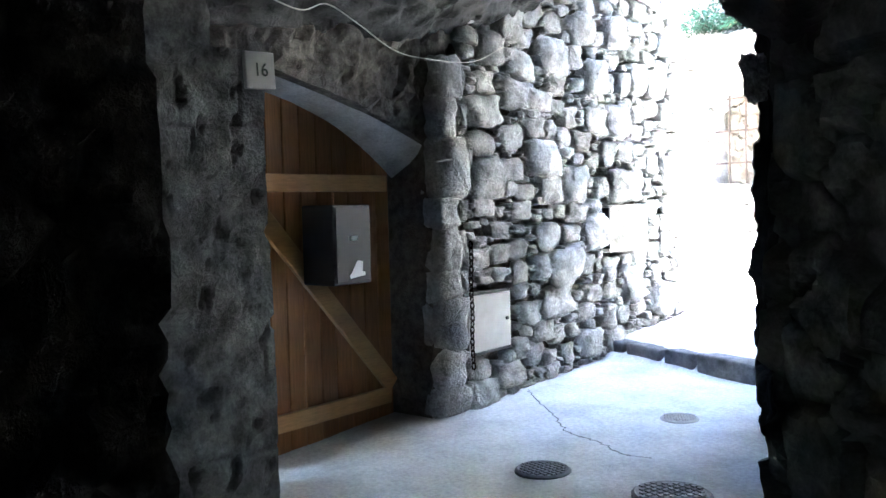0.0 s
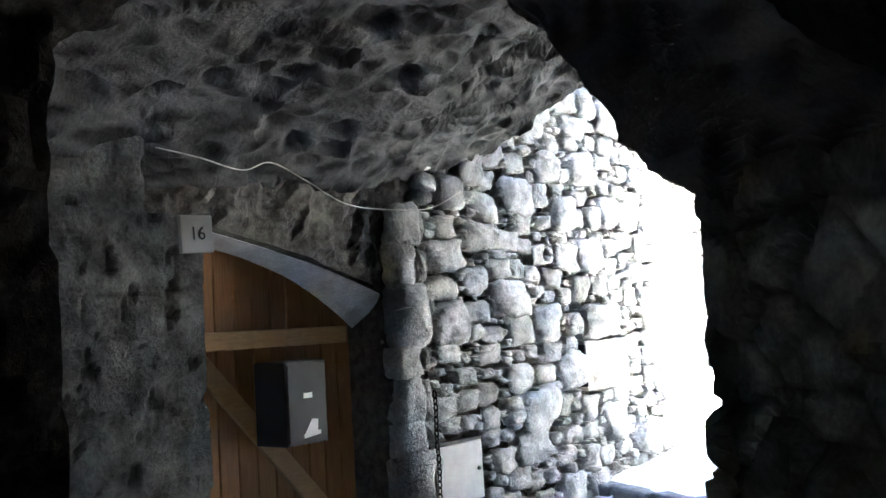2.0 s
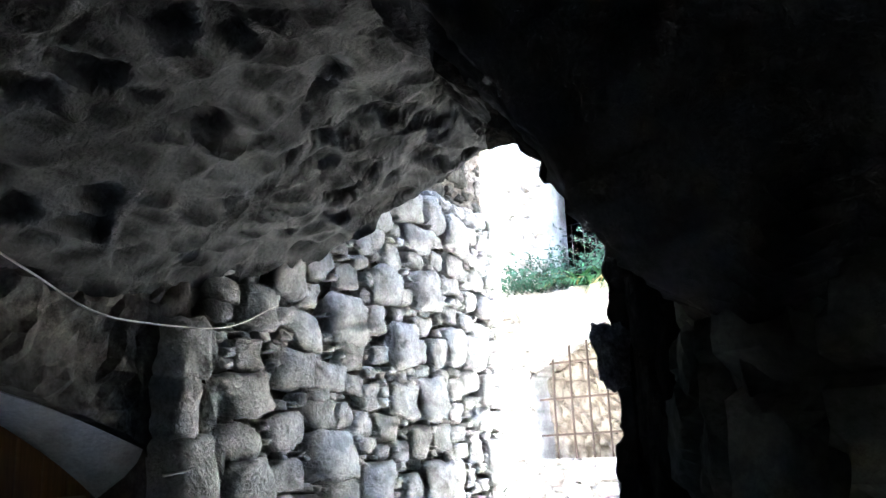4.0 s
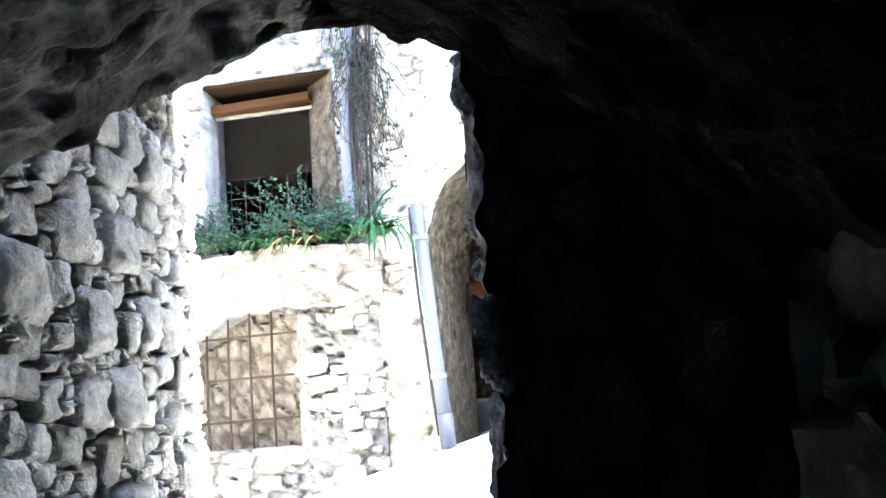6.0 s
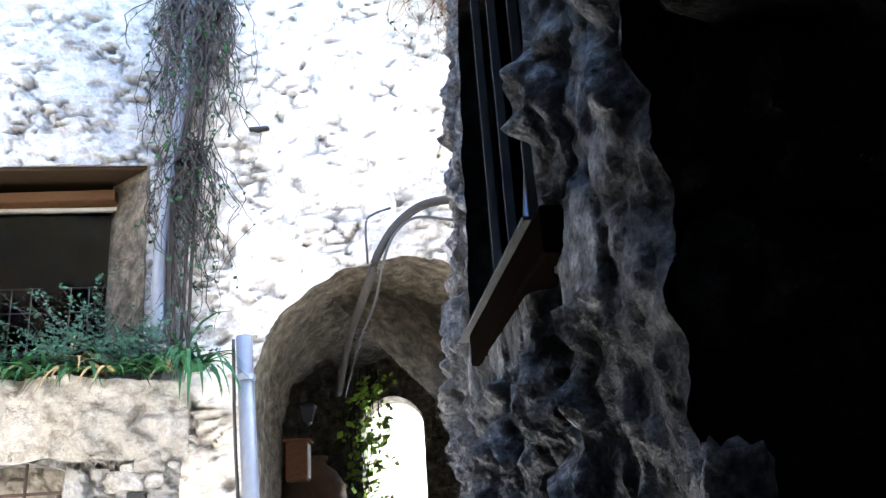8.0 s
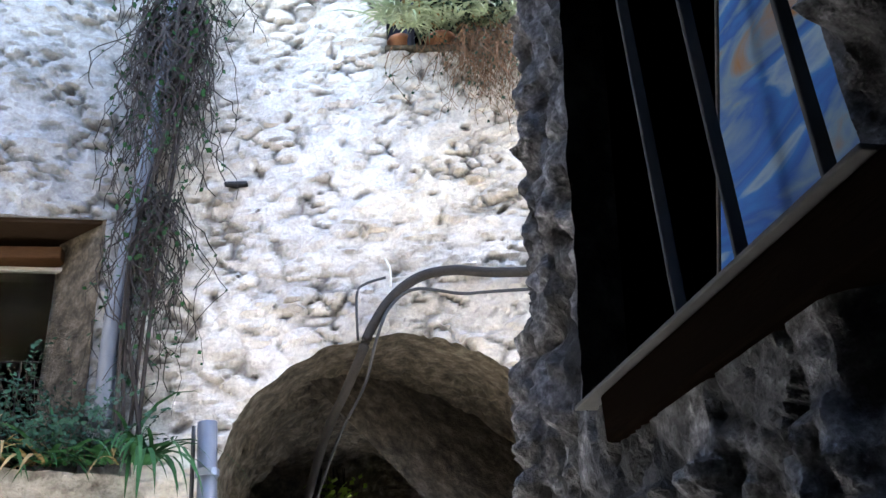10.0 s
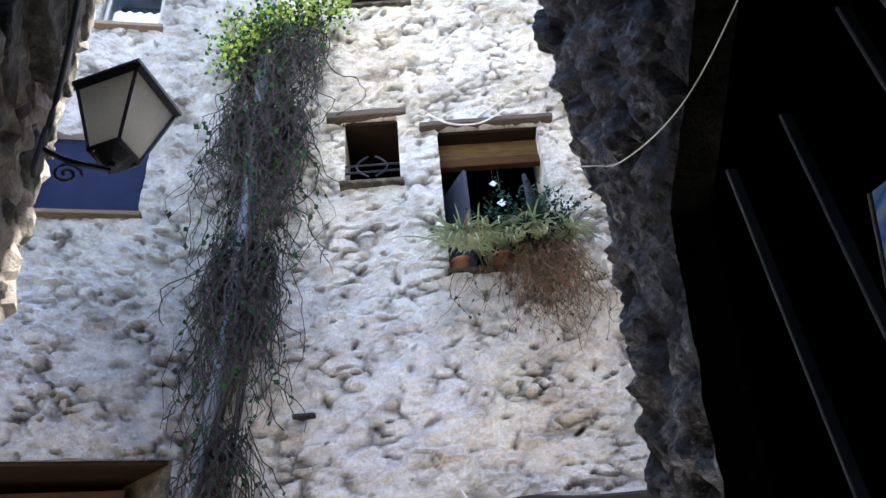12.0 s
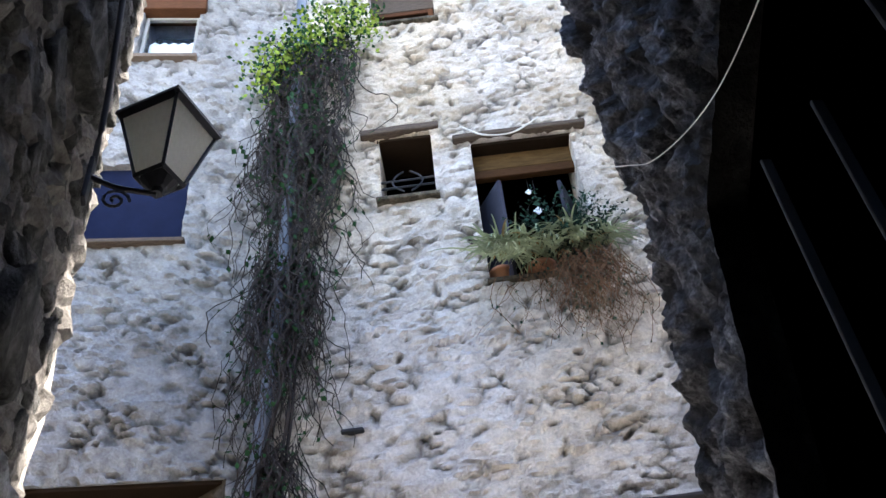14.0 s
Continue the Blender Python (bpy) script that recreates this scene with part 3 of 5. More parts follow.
# Out of view; raised with wall_east and the return to block sun.
mass("wall_east_core", [(-2.62, 3.9), (-2.85, 5.55), (-0.6, 5.3), (-0.6, 3.9)], 5.75, 9.1, M_SHADED, "added upper block of the east house, holds off sun")
# Unseen filler that plugs a light leak between two walls.
mass("wall_east_corner", [(-2.80, 3.87), (-2.2, 3.17), (-1.5, 3.5), (-2.7, 4.2), (-2.86, 4.12)], 0.0, 6.0, M_SHADED, "added filler at the passage corner, stops light leaking")
mass("wall_east_base", [(-2.62, 3.9), (-2.9, 5.85), (-0.6, 5.3), (-0.6, 3.9)], 0.0, 2.28, M_SHADED, "lower masonry of the east house")
# Unseen; raised to 11 m to keep sun off the west wall.
mass("wall_east_return", [(-2.93, 5.92), (-2.88, 5.82), (-0.9, 6.08), (4.0, 5.3), (4.0, 5.6), (-0.9, 6.35)], 0.0, 11.0, M_ROCK, "added dark rubble return wall of the east house, blocks sun")
# Unseen block, added only to close the yard.
mass("wall_east_far", [(10.0, 4.0), (12.0, 4.0), (12.0, 14.0), (10.0, 14.0)], 0.0, 7.0, M_FACADE, "added pale block closing the yard, out of view")
mass("wall_house_east", [(0.2, 8.75), (8.0, 8.75), (8.0, 13.0), (0.2, 13.0)], 0.0, 9.5, M_FACADE, "pale neighbouring house front")
mass("wall_west_back", [(-5.7, 1.9), (-5.7, -3.5), (-6.2, -3.5), (-6.2, 1.9)], 0.0, 6.4, M_ROCK, "dark wall behind the doorway")
mass("wall_door_back", [(-4.2, 0.0), (-4.35, -0.1), (-5.4, 2.6), (-5.2, 2.7)], 0.0, 2.6, M_ROCK, "dark wall behind the doorway")
mass("wall_yard_west", [(-11.4, 5.5), (-11.0, 5.5), (-11.0, 9.0), (-11.4, 9.0)], 0.0, 9.0, M_FACADE, "pale wall at the end of the yard")


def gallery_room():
    """Five added near-black sides behind the east wall's high window, standing in for shade."""
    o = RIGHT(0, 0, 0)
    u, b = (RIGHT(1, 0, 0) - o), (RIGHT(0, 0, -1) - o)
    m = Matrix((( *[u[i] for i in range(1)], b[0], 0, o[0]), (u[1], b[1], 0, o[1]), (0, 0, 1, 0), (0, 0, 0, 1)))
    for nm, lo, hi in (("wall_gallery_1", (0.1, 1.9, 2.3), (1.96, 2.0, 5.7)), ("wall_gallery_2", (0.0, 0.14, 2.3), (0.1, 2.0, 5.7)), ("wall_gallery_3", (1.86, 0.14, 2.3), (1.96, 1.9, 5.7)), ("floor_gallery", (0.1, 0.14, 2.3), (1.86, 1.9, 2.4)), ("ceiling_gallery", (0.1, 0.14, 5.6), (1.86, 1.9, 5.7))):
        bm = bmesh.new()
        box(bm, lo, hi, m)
        tagged(mesh_ob(nm, bm, M_ROOM), "near-black surface behind the window, standing in for shade", "wall", kind="structure")
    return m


EAST_M = gallery_room()


def frame_of(fn, s, z, d=0.0):
    """Local axes on a wall: x along it, y out of it, z up."""
    o, u, n = fn(s, z, d), fn(s + 1, z, d) - fn(s, z, d), fn(s, z, d + 1) - fn(s, z, d)
    return Matrix(((u[0], n[0], 0, o[0]), (u[1], n[1], 0, o[1]), (u[2], n[2], 1, o[2]), (0, 0, 0, 1)))


def empty(name, m, label, category, group="", kind=""):
    e = new(name)
    e.empty_display_size = 0.1
    e.matrix_world = m
    return tagged(e, label, category, group, kind)


def tube(bm, pts, r, sides=6, taper=1.0):
    """A round cord along points."""
    pts = [Vector(p) for p in pts]
    rings = []
    for i, p in enumerate(pts):
        t = (pts[min(i + 1, len(pts) - 1)] - pts[max(i - 1, 0)]).normalized()
        a = t.orthogonal().normalized()
        if abs(t.z) < 0.95:
            a = t.cross(Vector((0, 0, 1))).normalized()
        b = t.cross(a)
        rr = r * (1 + (taper - 1) * i / max(1, len(pts) - 1))
        rings.append([bm.verts.new(p + a * rr * math.cos(2 * math.pi * k / sides) + b * rr * math.sin(2 * math.pi * k / sides)) for k in range(sides)])
    for q, w in zip(rings, rings[1:]):
        for k in range(sides):
            bm.faces.new((q[k], q[(k + 1) % sides], w[(k + 1) % sides], w[k]))
    if sides > 2:
        bm.faces.new(rings[0][::-1])
        bm.faces.new(rings[-1])


def smooth_line(pts, n=8):
    """Catmull-Rom through points."""
    pts = [Vector(p) for p in pts]
    q = [pts[0] * 2 - pts[1], *pts, pts[-1] * 2 - pts[-2]]
    out = []
    for i in range(1, len(q) - 2):
        for k in range(n):
            t = k / n
            out.append(0.5 * (2 * q[i] + (q[i + 1] - q[i - 1]) * t + (2 * q[i - 1] - 5 * q[i] + 4 * q[i + 1] - q[i + 2]) * t * t + (3 * q[i] - q[i - 1] - 3 * q[i + 1] + q[i + 2]) * t ** 3))
    out.append(pts[-1])
    return out


def cable(name, pts, r, mat, label, n=8):
    bm = bmesh.new()
    tube(bm, smooth_line(pts, n), r, 6)
    return tagged(mesh_ob(name, bm, mat, smooth=True), label, "cable")


def turned(bm, prof, sides=24, m=None):
    """A turned body from (radius, height) pairs."""
    rings = [[bm.verts.new((r * math.cos(2 * math.pi * k / sides), r * math.sin(2 * math.pi * k / sides), z)) for k in range(sides)] for r, z in prof]
    for q, w in zip(rings, rings[1:]):
        for k in range(sides):
            bm.faces.new((q[k], q[(k + 1) % sides], w[(k + 1) % sides], w[k]))
    bm.faces.new(rings[0][::-1])
    bm.faces.new(rings[-1])
    if m is not None:
        for ring in rings:
            for v in ring:
                v.co = m @ v.co


# ---- door, its surround and what hangs there ----


def back_arch(s):
    return 2.03 - 0.14 * max(0.0, s) - 0.21 * max(0.0, s) ** 2.6 - 0.3 * max(0.0, -s - 0.2) ** 2


def build_door():
    bm = bmesh.new()
    n = 26
    lines = []
    for i in range(n + 1):
        s = -1.0 + 2.13 * i / n
        zf, zb = front_arch(s), back_arch(s)
        w = 0.006 * noise.noise(Vector((s * 5, 0, 2)))
        lines.append([bm.verts.new(LEFT(s, z + w, d)) for z, d in ((zf - 0.005, -0.03), ((zf + zb) / 2 - 0.01, -0.14), (zb, -0.275), (zb + 0.12, -0.275), (zf + 0.02, -0.1))])
    for a, b in zip(lines, lines[1:]):
        for k in range(5):
            bm.faces.new((a[k], b[k], b[(k + 1) % 5], a[(k + 1) % 5]))
    bm.faces.new(lines[0]); bm.faces.new(lines[-1][::-1])
    bmesh.ops.recalc_face_normals(bm, faces=bm.faces)
    tagged(mesh_ob("trim", bm, M_PLASTER, smooth=False), "white plastered arch soffit over the door", "door surround", kind="structure")

    m = frame_of(LEFT, 0, 0, -0.30)
    d = empty("door_1", m, "closed varnished pine plank door with a braced back", "door", kind="structure")
    w = 0.112
    for i in range(14):
        s0 = -0.43 + i * w
        s1 = min(s0 + w - 0.007, 1.125)
        top = back_arch((s0 + s1) / 2) + 0.06
        bm = bmesh.new()
        box(bm, (s0, -0.035, 0.19), (s1, 0.0, top), None, 0.006)
        part("plank", bm, M_WOOD, d)
    for z in (1.555, 0.36):
        bm = bmesh.new()
        box(bm, (-0.42, 0.001, z - 0.045), (1.08, 0.032, z + 0.045), None, 0.006)
        part("rail", bm, M_RAIL, d)
    bm = bmesh.new()
    ln = math.hypot(1.0, 1.08)
    box(bm, (0, 0.001, -0.05), (ln, 0.03, 0.05), pose(0.1, 0, 1.49, 0, math.degrees(math.atan2(1.08, 1.0)), 0), 0.006)
    part("brace", bm, M_RAIL, d)


build_door()


def build_meter_box():
    m = frame_of(LEFT, 0.56, 1.24, -0.26)
    d = empty("mailbox", m, "grey sheet-metal mailbox with white labels on the door", "mailbox")
    bm = bmesh.new()
    box(bm, (-0.135, 0.0, -0.2), (0.135, 0.22, 0.2), None, 0.008)
    part("body", bm, M_GREYBOX, d)
    bm = bmesh.new()
    box(bm, (-0.12, 0.222, -0.185), (0.12, 0.228, 0.185), None, 0.003)
    part("front_panel", bm, M_GREYBOX, d)
    bm = bmesh.new()
    box(bm, (-0.025, 0.2285, 0.02), (0.03, 0.231, 0.045))
    part("name_label", bm, M_WHITE, d, "small white label")
    bm = bmesh.new()
    box(bm, (-0.05, 0.2285, -0.165), (0.06, 0.232, -0.145), pose(0, 0, 0, 0, -6, 0))
    vs = [bm.verts.new(c) for c in ((-0.03, 0.233, -0.15), (0.055, 0.233, -0.14), (0.06, 0.233, -0.085), (0.02, 0.233, -0.08))]
    bm.faces.new(vs)
    part("sticker", bm, M_WHITE, d, "torn white sticker")


build_meter_box()


def text_part(name, body, size, mat, parent, m, label=""):
    cu = bpy.data.curves.new(name, "FONT")
    cu.body, cu.size, cu.align_x, cu.align_y, cu.extrude = body, size, "CENTER", "CENTER", 0.0008
    tmp = bpy.data.objects.new(name, cu)
    scene.collection.objects.link(tmp)
    me = bpy.data.meshes.new_from_object(tmp.evaluated_get(bpy.context.evaluated_depsgraph_get()))
    bpy.data.objects.remove(tmp)
    bpy.data.curves.remove(cu)
    me.materials.clear()
    me.materials.append(mat)
    ob = new(name, me)
    ob.parent, ob.matrix_basis = parent, m
    if label:
        ob["label"] = label
    return ob


def build_sign():
    m = frame_of(LEFT, -0.24, 1.985, 0.235) @ pose(0, 0, 0, 0, -3, 0)
    d = empty("house_number_sign", m, "white square house number plate reading 16", "sign")
    bm = bmesh.new()
    box(bm, (-0.075, 0, -0.075), (0.075, 0.022, 0.075), None, 0.005)
    # White plate given beige: its dimness in the passage is put into colour.
    part("plate", bm, M_BEIGE, d)
    text_part("digits", "16", 0.075, M_BLACK, d, Matrix(((1, 0, 0, 0), (0, 0, 1, 0.024), (0, 1, 0, 0), (0, 0, 0, 1))), "black digits")


build_sign()


def build_hatch():
    m = frame_of(LEFT, 1.59, 0.57, 0.05)
    d = empty("meter_hatch", m, "beige painted metal hatch set in the rubble wall", "hatch")
    bm = bmesh.new()
    box(bm, (-0.215, -0.06, 0), (0.215, 0.012, 0.33), None, 0.006)
    part("cover", bm, M_BEIGE, d)
    bm = bmesh.new()
    box(bm, (-0.235, -0.07, -0.02), (0.235, -0.002, 0.35), None, 0.006)
    part("frame", bm, M_GREYBOX, d)
    bm = bmesh.new()
    tube(bm, [(0.17, 0.012, 0.17), (0.17, 0.022, 0.17)], 0.011, 10)
    part("lock", bm, M_IRON, d)


build_hatch()


def build_chain():
    top = LEFT(1.335, 1.2, 0.12)
    d = empty("chain", Matrix.Translation(top), "rusty iron chain hanging on the rubble wall", "chain")
    a = (LEFT(1, 0, 0) - LEFT(0, 0, 0)).normalized()
    b = (LEFT(0, 0, 1) - LEFT(0, 0, 0)).normalized()
    meshes = []
    for flip in (0, 1):
        bm = bmesh.new()
        ax = a if flip else b
        loop = [ax * 0.012 * math.cos(t) + Vector((0, 0, 0.022 * math.sin(t))) for t in [2 * math.pi * k / 10 for k in range(11)]]
        tube(bm, loop, 0.0045, 5)
        me = bpy.data.meshes.new("link")
        bm.to_mesh(me); bm.free()
        me.materials.append(M_RUST)
        meshes.append(me)
    for i in range(21):
        ob = new("link", meshes[i % 2])
        ob.parent, ob.location = d, (0.004 * math.sin(i * 0.7), 0, -0.034 * i)


build_chain()


def build_plaque():
    m = frame_of(LEFT, 3.34, 1.06, 0.085)
    d = empty("wall_hatch", m, "pale stone-coloured hatch in the sunlit rubble wall", "hatch")
    bm = bmesh.new()
    box(bm, (-0.31, -0.06, 0), (0.31, 0.012, 0.34), None, 0.006)
    part("cover", bm, M_LEDGE, d)
    for z in (0.03, 0.25):
        bm = bmesh.new()
        box(bm, (-0.325, -0.04, z), (-0.312, 0.016, z + 0.07), None, 0.003)
        part("hinge", bm, M_IRON, d)


build_plaque()
cable("vault_cable", [LEFT(-0.36, 2.335, 0.17), LEFT(-0.18, 2.31, 0.2), LEFT(0.04, 2.28, 0.2), LEFT(0.2, 2.33, 0.2), LEFT(0.4, 2.27, 0.2), LEFT(0.65, 2.18, 0.2), LEFT(0.93, 2.17, 0.2), LEFT(1.29, 2.2, 0.2), LEFT(1.6, 2.32, 0.19)], 0.0032, M_WHITECABLE, "thin pale cable sagging under the vault")
cable("wire_tie", [LEFT(1.1, 1.66, 0.08), LEFT(1.2, 1.675, 0.11), LEFT(1.32, 1.69, 0.08)], 0.006, M_WHITECABLE, "short pale wire tied round a pier stone")

# ---- paving details ----


def build_manhole(x, y, r, label):
    z = ground_z(x, y) + 0.006
    d = empty("manhole_cover", Matrix.Translation((x, y, z)), label, "manhole cover", "manhole covers in the paving")
    bm = bmesh.new()
    turned(bm, [(r, -0.03), (r, 0.004), (r - 0.012, 0.012), (r - 0.02, 0.008)], 28)
    part("rim", bm, M_MANHOLE, d)
    bm = bmesh.new()
    for i in range(-4, 5):
        for j in range(-4, 5):
            if math.hypot(i, j) < 4.2:
                c = r * 0.2
                box(bm, (i * c - c * 0.33, j * c - c * 0.33, 0.004), (i * c + c * 0.33, j * c + c * 0.33, 0.014))
    part("studded_plate", bm, M_MANHOLE, d)


build_manhole(-2.95, 2.44, 0.125, "round studded grey iron manhole cover")
build_manhole(-3.09, 3.48, 0.1, "small round grey manhole cover")
build_manhole(-2.37, 2.62, 0.16, "large round grey iron manhole cover")


def build_crack():
    bm = bmesh.new()
    pts = smooth_line([(-4.14, 3.32, 0), (-3.92, 3.2, 0), (-3.55, 3.03, 0), (-3.3, 2.89, 0), (-3.06, 2.88, 0), (-2.86, 2.83, 0), (-2.72, 2.88, 0)], 10)
    prev = None
    for i, p in enumerate(pts):
        j = 0.02 * noise.noise(Vector((i * 0.8, 0, 0)))
        w = 0.004 + 0.006 * abs(noise.noise(Vector((i * 0.5, 4, 0))))
        z = ground_z(p.x, p.y) + 0.017
        row = [bm.verts.new((p.x + j, p.y + j - w, z)), bm.verts.new((p.x + j, p.y + j + w, z))]
        if prev:
            bm.faces.new((prev[0], row[0], row[1], prev[1]))
        prev = row
    tagged(mesh_ob("paving_crack", bm, M_BLACK), "dark hairline crack in the concrete paving", "crack", kind="structure")


build_crack()


# ---- house: windows, pipes, roof ----


def sash(parent, s0, z0, s1, z1, d, mat, bar=0.05, mull=(), trans=(), glass=True):
    """A timber frame with its pane, in the wall's own axes."""
    for nm, lo, hi in (("stile", (s0, d, z0), (s0 + bar, d + 0.05, z1)), ("stile", (s1 - bar, d, z0), (s1, d + 0.05, z1)), ("rail", (s0 + bar, d, z1 - bar), (s1 - bar, d + 0.05, z1)), ("rail", (s0 + bar, d, z0), (s1 - bar, d + 0.05, z0 + bar))):
        bm = bmesh.new()
        box(bm, lo, hi, None, 0.005)
        part(nm, bm, mat, parent)
    for x in mull:
        bm = bmesh.new()
        box(bm, (x - 0.015, d + 0.005, z0 + bar), (x + 0.015, d + 0.045, z1 - bar), None, 0.003)
        part("mullion", bm, mat, parent)
    for z in trans:
        bm = bmesh.new()
        box(bm, (s0 + bar, d + 0.006, z - 0.015), (s1 - bar, d + 0.044, z + 0.015), None, 0.003)
        part("glazing_bar", bm, mat, parent)
    if glass:
        bm = bmesh.new()
        box(bm, (s0 + bar, d + 0.02, z0 + bar), (s1 - bar, d + 0.026, z1 - bar))
        g = part("pane", bm, M_GLASS, parent)
        g.visible_shadow = False


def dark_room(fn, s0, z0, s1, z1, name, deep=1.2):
    """A closed box behind a window, coloured near-black to pass for a dim room."""
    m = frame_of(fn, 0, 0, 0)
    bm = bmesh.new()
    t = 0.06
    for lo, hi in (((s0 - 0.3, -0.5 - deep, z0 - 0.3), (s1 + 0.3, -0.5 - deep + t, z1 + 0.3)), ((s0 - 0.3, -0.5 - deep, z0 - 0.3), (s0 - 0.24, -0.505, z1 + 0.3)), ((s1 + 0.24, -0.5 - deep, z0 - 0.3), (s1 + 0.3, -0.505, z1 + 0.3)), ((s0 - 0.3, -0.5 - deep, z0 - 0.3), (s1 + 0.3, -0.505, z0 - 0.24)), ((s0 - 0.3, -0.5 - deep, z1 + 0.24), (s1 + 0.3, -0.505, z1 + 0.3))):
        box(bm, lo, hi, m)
    tagged(mesh_ob(name, bm, M_ROOM), "near-black walls behind a window, standing in for room shade", "wall", kind="structure")


def lintel(parent, s0, s1, z, d, h=0.07, deep=0.3, sag=0.01, mat=None, name="lintel"):
    bm = bmesh.new()
    box(bm, (s0, d - deep, z), (s1, d, z + h), None, 0.012)
    bmesh.ops.subdivide_edges(bm, edges=[e for e in bm.edges if abs(e.verts[0].co.x - e.verts[1].co.x) > 0.3], cuts=6)
    for v in bm.verts:
        v.co.z += sag * noise.noise(Vector((v.co.x * 4, v.co.y * 6, z))) + 0.02 * (v.co.x - s0)
        v.co.y += 0.008 * noise.noise(Vector((v.co.x * 6, 3, z)))
    return part(name, bm, mat or M_OLDWOOD, parent, "grey weathered timber lintel")


HM = frame_of(FRONT, 0, 0, 0)
dark_room(FRONT, -4.34, 7.47, -3.87, 8.25, "wall_room_1")
dark_room(FRONT, -3.53, 6.5, -2.65, 8.05, "wall_room_2")
dark_room(FRONT, -4.38, 10.0, -3.69, 11.1, "wall_room_3")


# Dark lintel underside; in window_6 added only as shade under the recess top.
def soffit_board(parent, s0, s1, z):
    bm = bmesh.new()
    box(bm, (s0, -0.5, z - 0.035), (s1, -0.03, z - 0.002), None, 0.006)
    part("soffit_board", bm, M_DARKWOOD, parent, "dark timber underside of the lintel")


def build_small_window():
    w = empty("window_1", HM, "small square barred window with a timber lintel", "window", kind="structure")
    lintel(w, -4.5, -3.79, 8.25, 0.05, 0.075, 0.5)
    soffit_board(w, -4.36, -3.85, 8.25)
    bm = bmesh.new()
    box(bm, (-4.38, -0.5, 7.43), (-3.84, 0.04, 7.47), None, 0.008)
    part("sill", bm, M_SOFFIT, w)
    for z in (7.62, 7.70):
        bm = bmesh.new()
        tube(bm, [(-4.35, -0.06, z + 0.02), (-3.86, -0.06, z + 0.03)], 0.012, 6)
        part("iron_bar", bm, M_IRON, w)
    for sx in (-1, 1):
        bm = bmesh.new()
        tube(bm, smooth_line([(-4.11 + sx * (0.11 - 0.1 * (abs(a - 4) / 4) ** 2 + 0.02), -0.05, 7.58 + 0.03 * a) for a in range(0, 9)], 2), 0.01, 6)
        part("scroll", bm, M_IRON, w)
    bm = bmesh.new()
    box(bm, (-4.34, -0.45, 7.47), (-3.87, -0.42, 7.86), None, 0.004)
    part("inner_board", bm, M_BROWN, w)


build_small_window()


def build_big_window():
    w = empty("window_2", HM, "open window with timber lintel and brown transom", "window", kind="structure")
    lintel(w, -3.68, -2.5, 8.05, 0.06, 0.055, 0.55)
    soffit_board(w, -3.55, -2.63, 8.05)
    bm = bmesh.new()
    box(bm, (-3.53, -0.2, 7.83), (-2.65, -0.16, 8.05), None, 0.006)
    part("head_board", bm, M_OCHRE, w)
    bm = bmesh.new()
    box(bm, (-3.53, -0.2, 7.71), (-2.65, -0.13, 7.80), None, 0.008)
    part("transom", bm, M_HONEY, w)
    bm = bmesh.new()
    box(bm, (-3.55, -0.5, 6.45), (-2.63, 0.01, 6.49), None, 0.012)
    part("sill", bm, M_SOFFIT, w)
    bm = bmesh.new()
    box(bm, (0, 0, 0), (0.4, 0.035, 1.05), pose(-3.5, -0.4, 6.52, 0, 0, 62), 0.006)
    part("open_casement", bm, M_CLOTH, w)
    bm = bmesh.new()
    box(bm, (0, 0, 0), (0.36, 0.035, 1.0), pose(-2.68, -0.4, 6.52, 0, 0, 112), 0.006)
    part("open_casement", bm, M_CLOTH, w)
    for x, z, r, mat, nm in ((-3.08, 7.58, 0.035, M_WHITE, "string_of_charms"), (-3.03, 7.36, 0.045, M_WHITE, "string_of_charms")):
        o = empty("hanging_charm", Matrix.Translation(FRONT(x, z, -0.2)), "small pale charm hanging in the window opening", "ornament", "charms in the window")
        bm = bmesh.new()
        box(bm, (-r * 0.7, -0.004, -r * 0.7), (r * 0.7, 0.004, r * 0.7), pose(0, 0, -r, 0, 45, 0), 0.002)
        part("tile", bm, mat, o)
        bm = bmesh.new()
        tube(bm, [(0, 0, 0), (0, 0, 8.05 - z)], 0.002, 4)
        part("string", bm, M_CABLE, o)


build_big_window()


def build_top_window():
    w = empty("window_3", HM, "small upper window with timber lintel and brown frame", "window", kind="structure")
    lintel(w, -4.62, -3.55, 11.1, 0.05, 0.05, 0.45)
    soffit_board(w, -4.4, -3.67, 11.1)
    bm = bmesh.new()
    box(bm, (-4.38, -0.36, 10.62), (-3.69, -0.3, 11.1), None, 0.006)
    part("head_board", bm, M_OLDWOOD, w)
    sash(w, -4.37, 10.0, -3.70, 10.62, -0.36, M_BROWN, 0.06)
    bm = bmesh.new()
    box(bm, (-4.4, -0.5, 9.96), (-3.66, 0.03, 10.0), None, 0.008)
    part("sill", bm, M_SOFFIT, w)


build_top_window()
WM = frame_of(WING, 0, 0, 0)
dark_room(WING, 0.3, 3.3, 1.95, 5.05, "wall_room_4")
dark_room(WING, 1.0, 9.62, 1.57, 10.62, "wall_room_5")


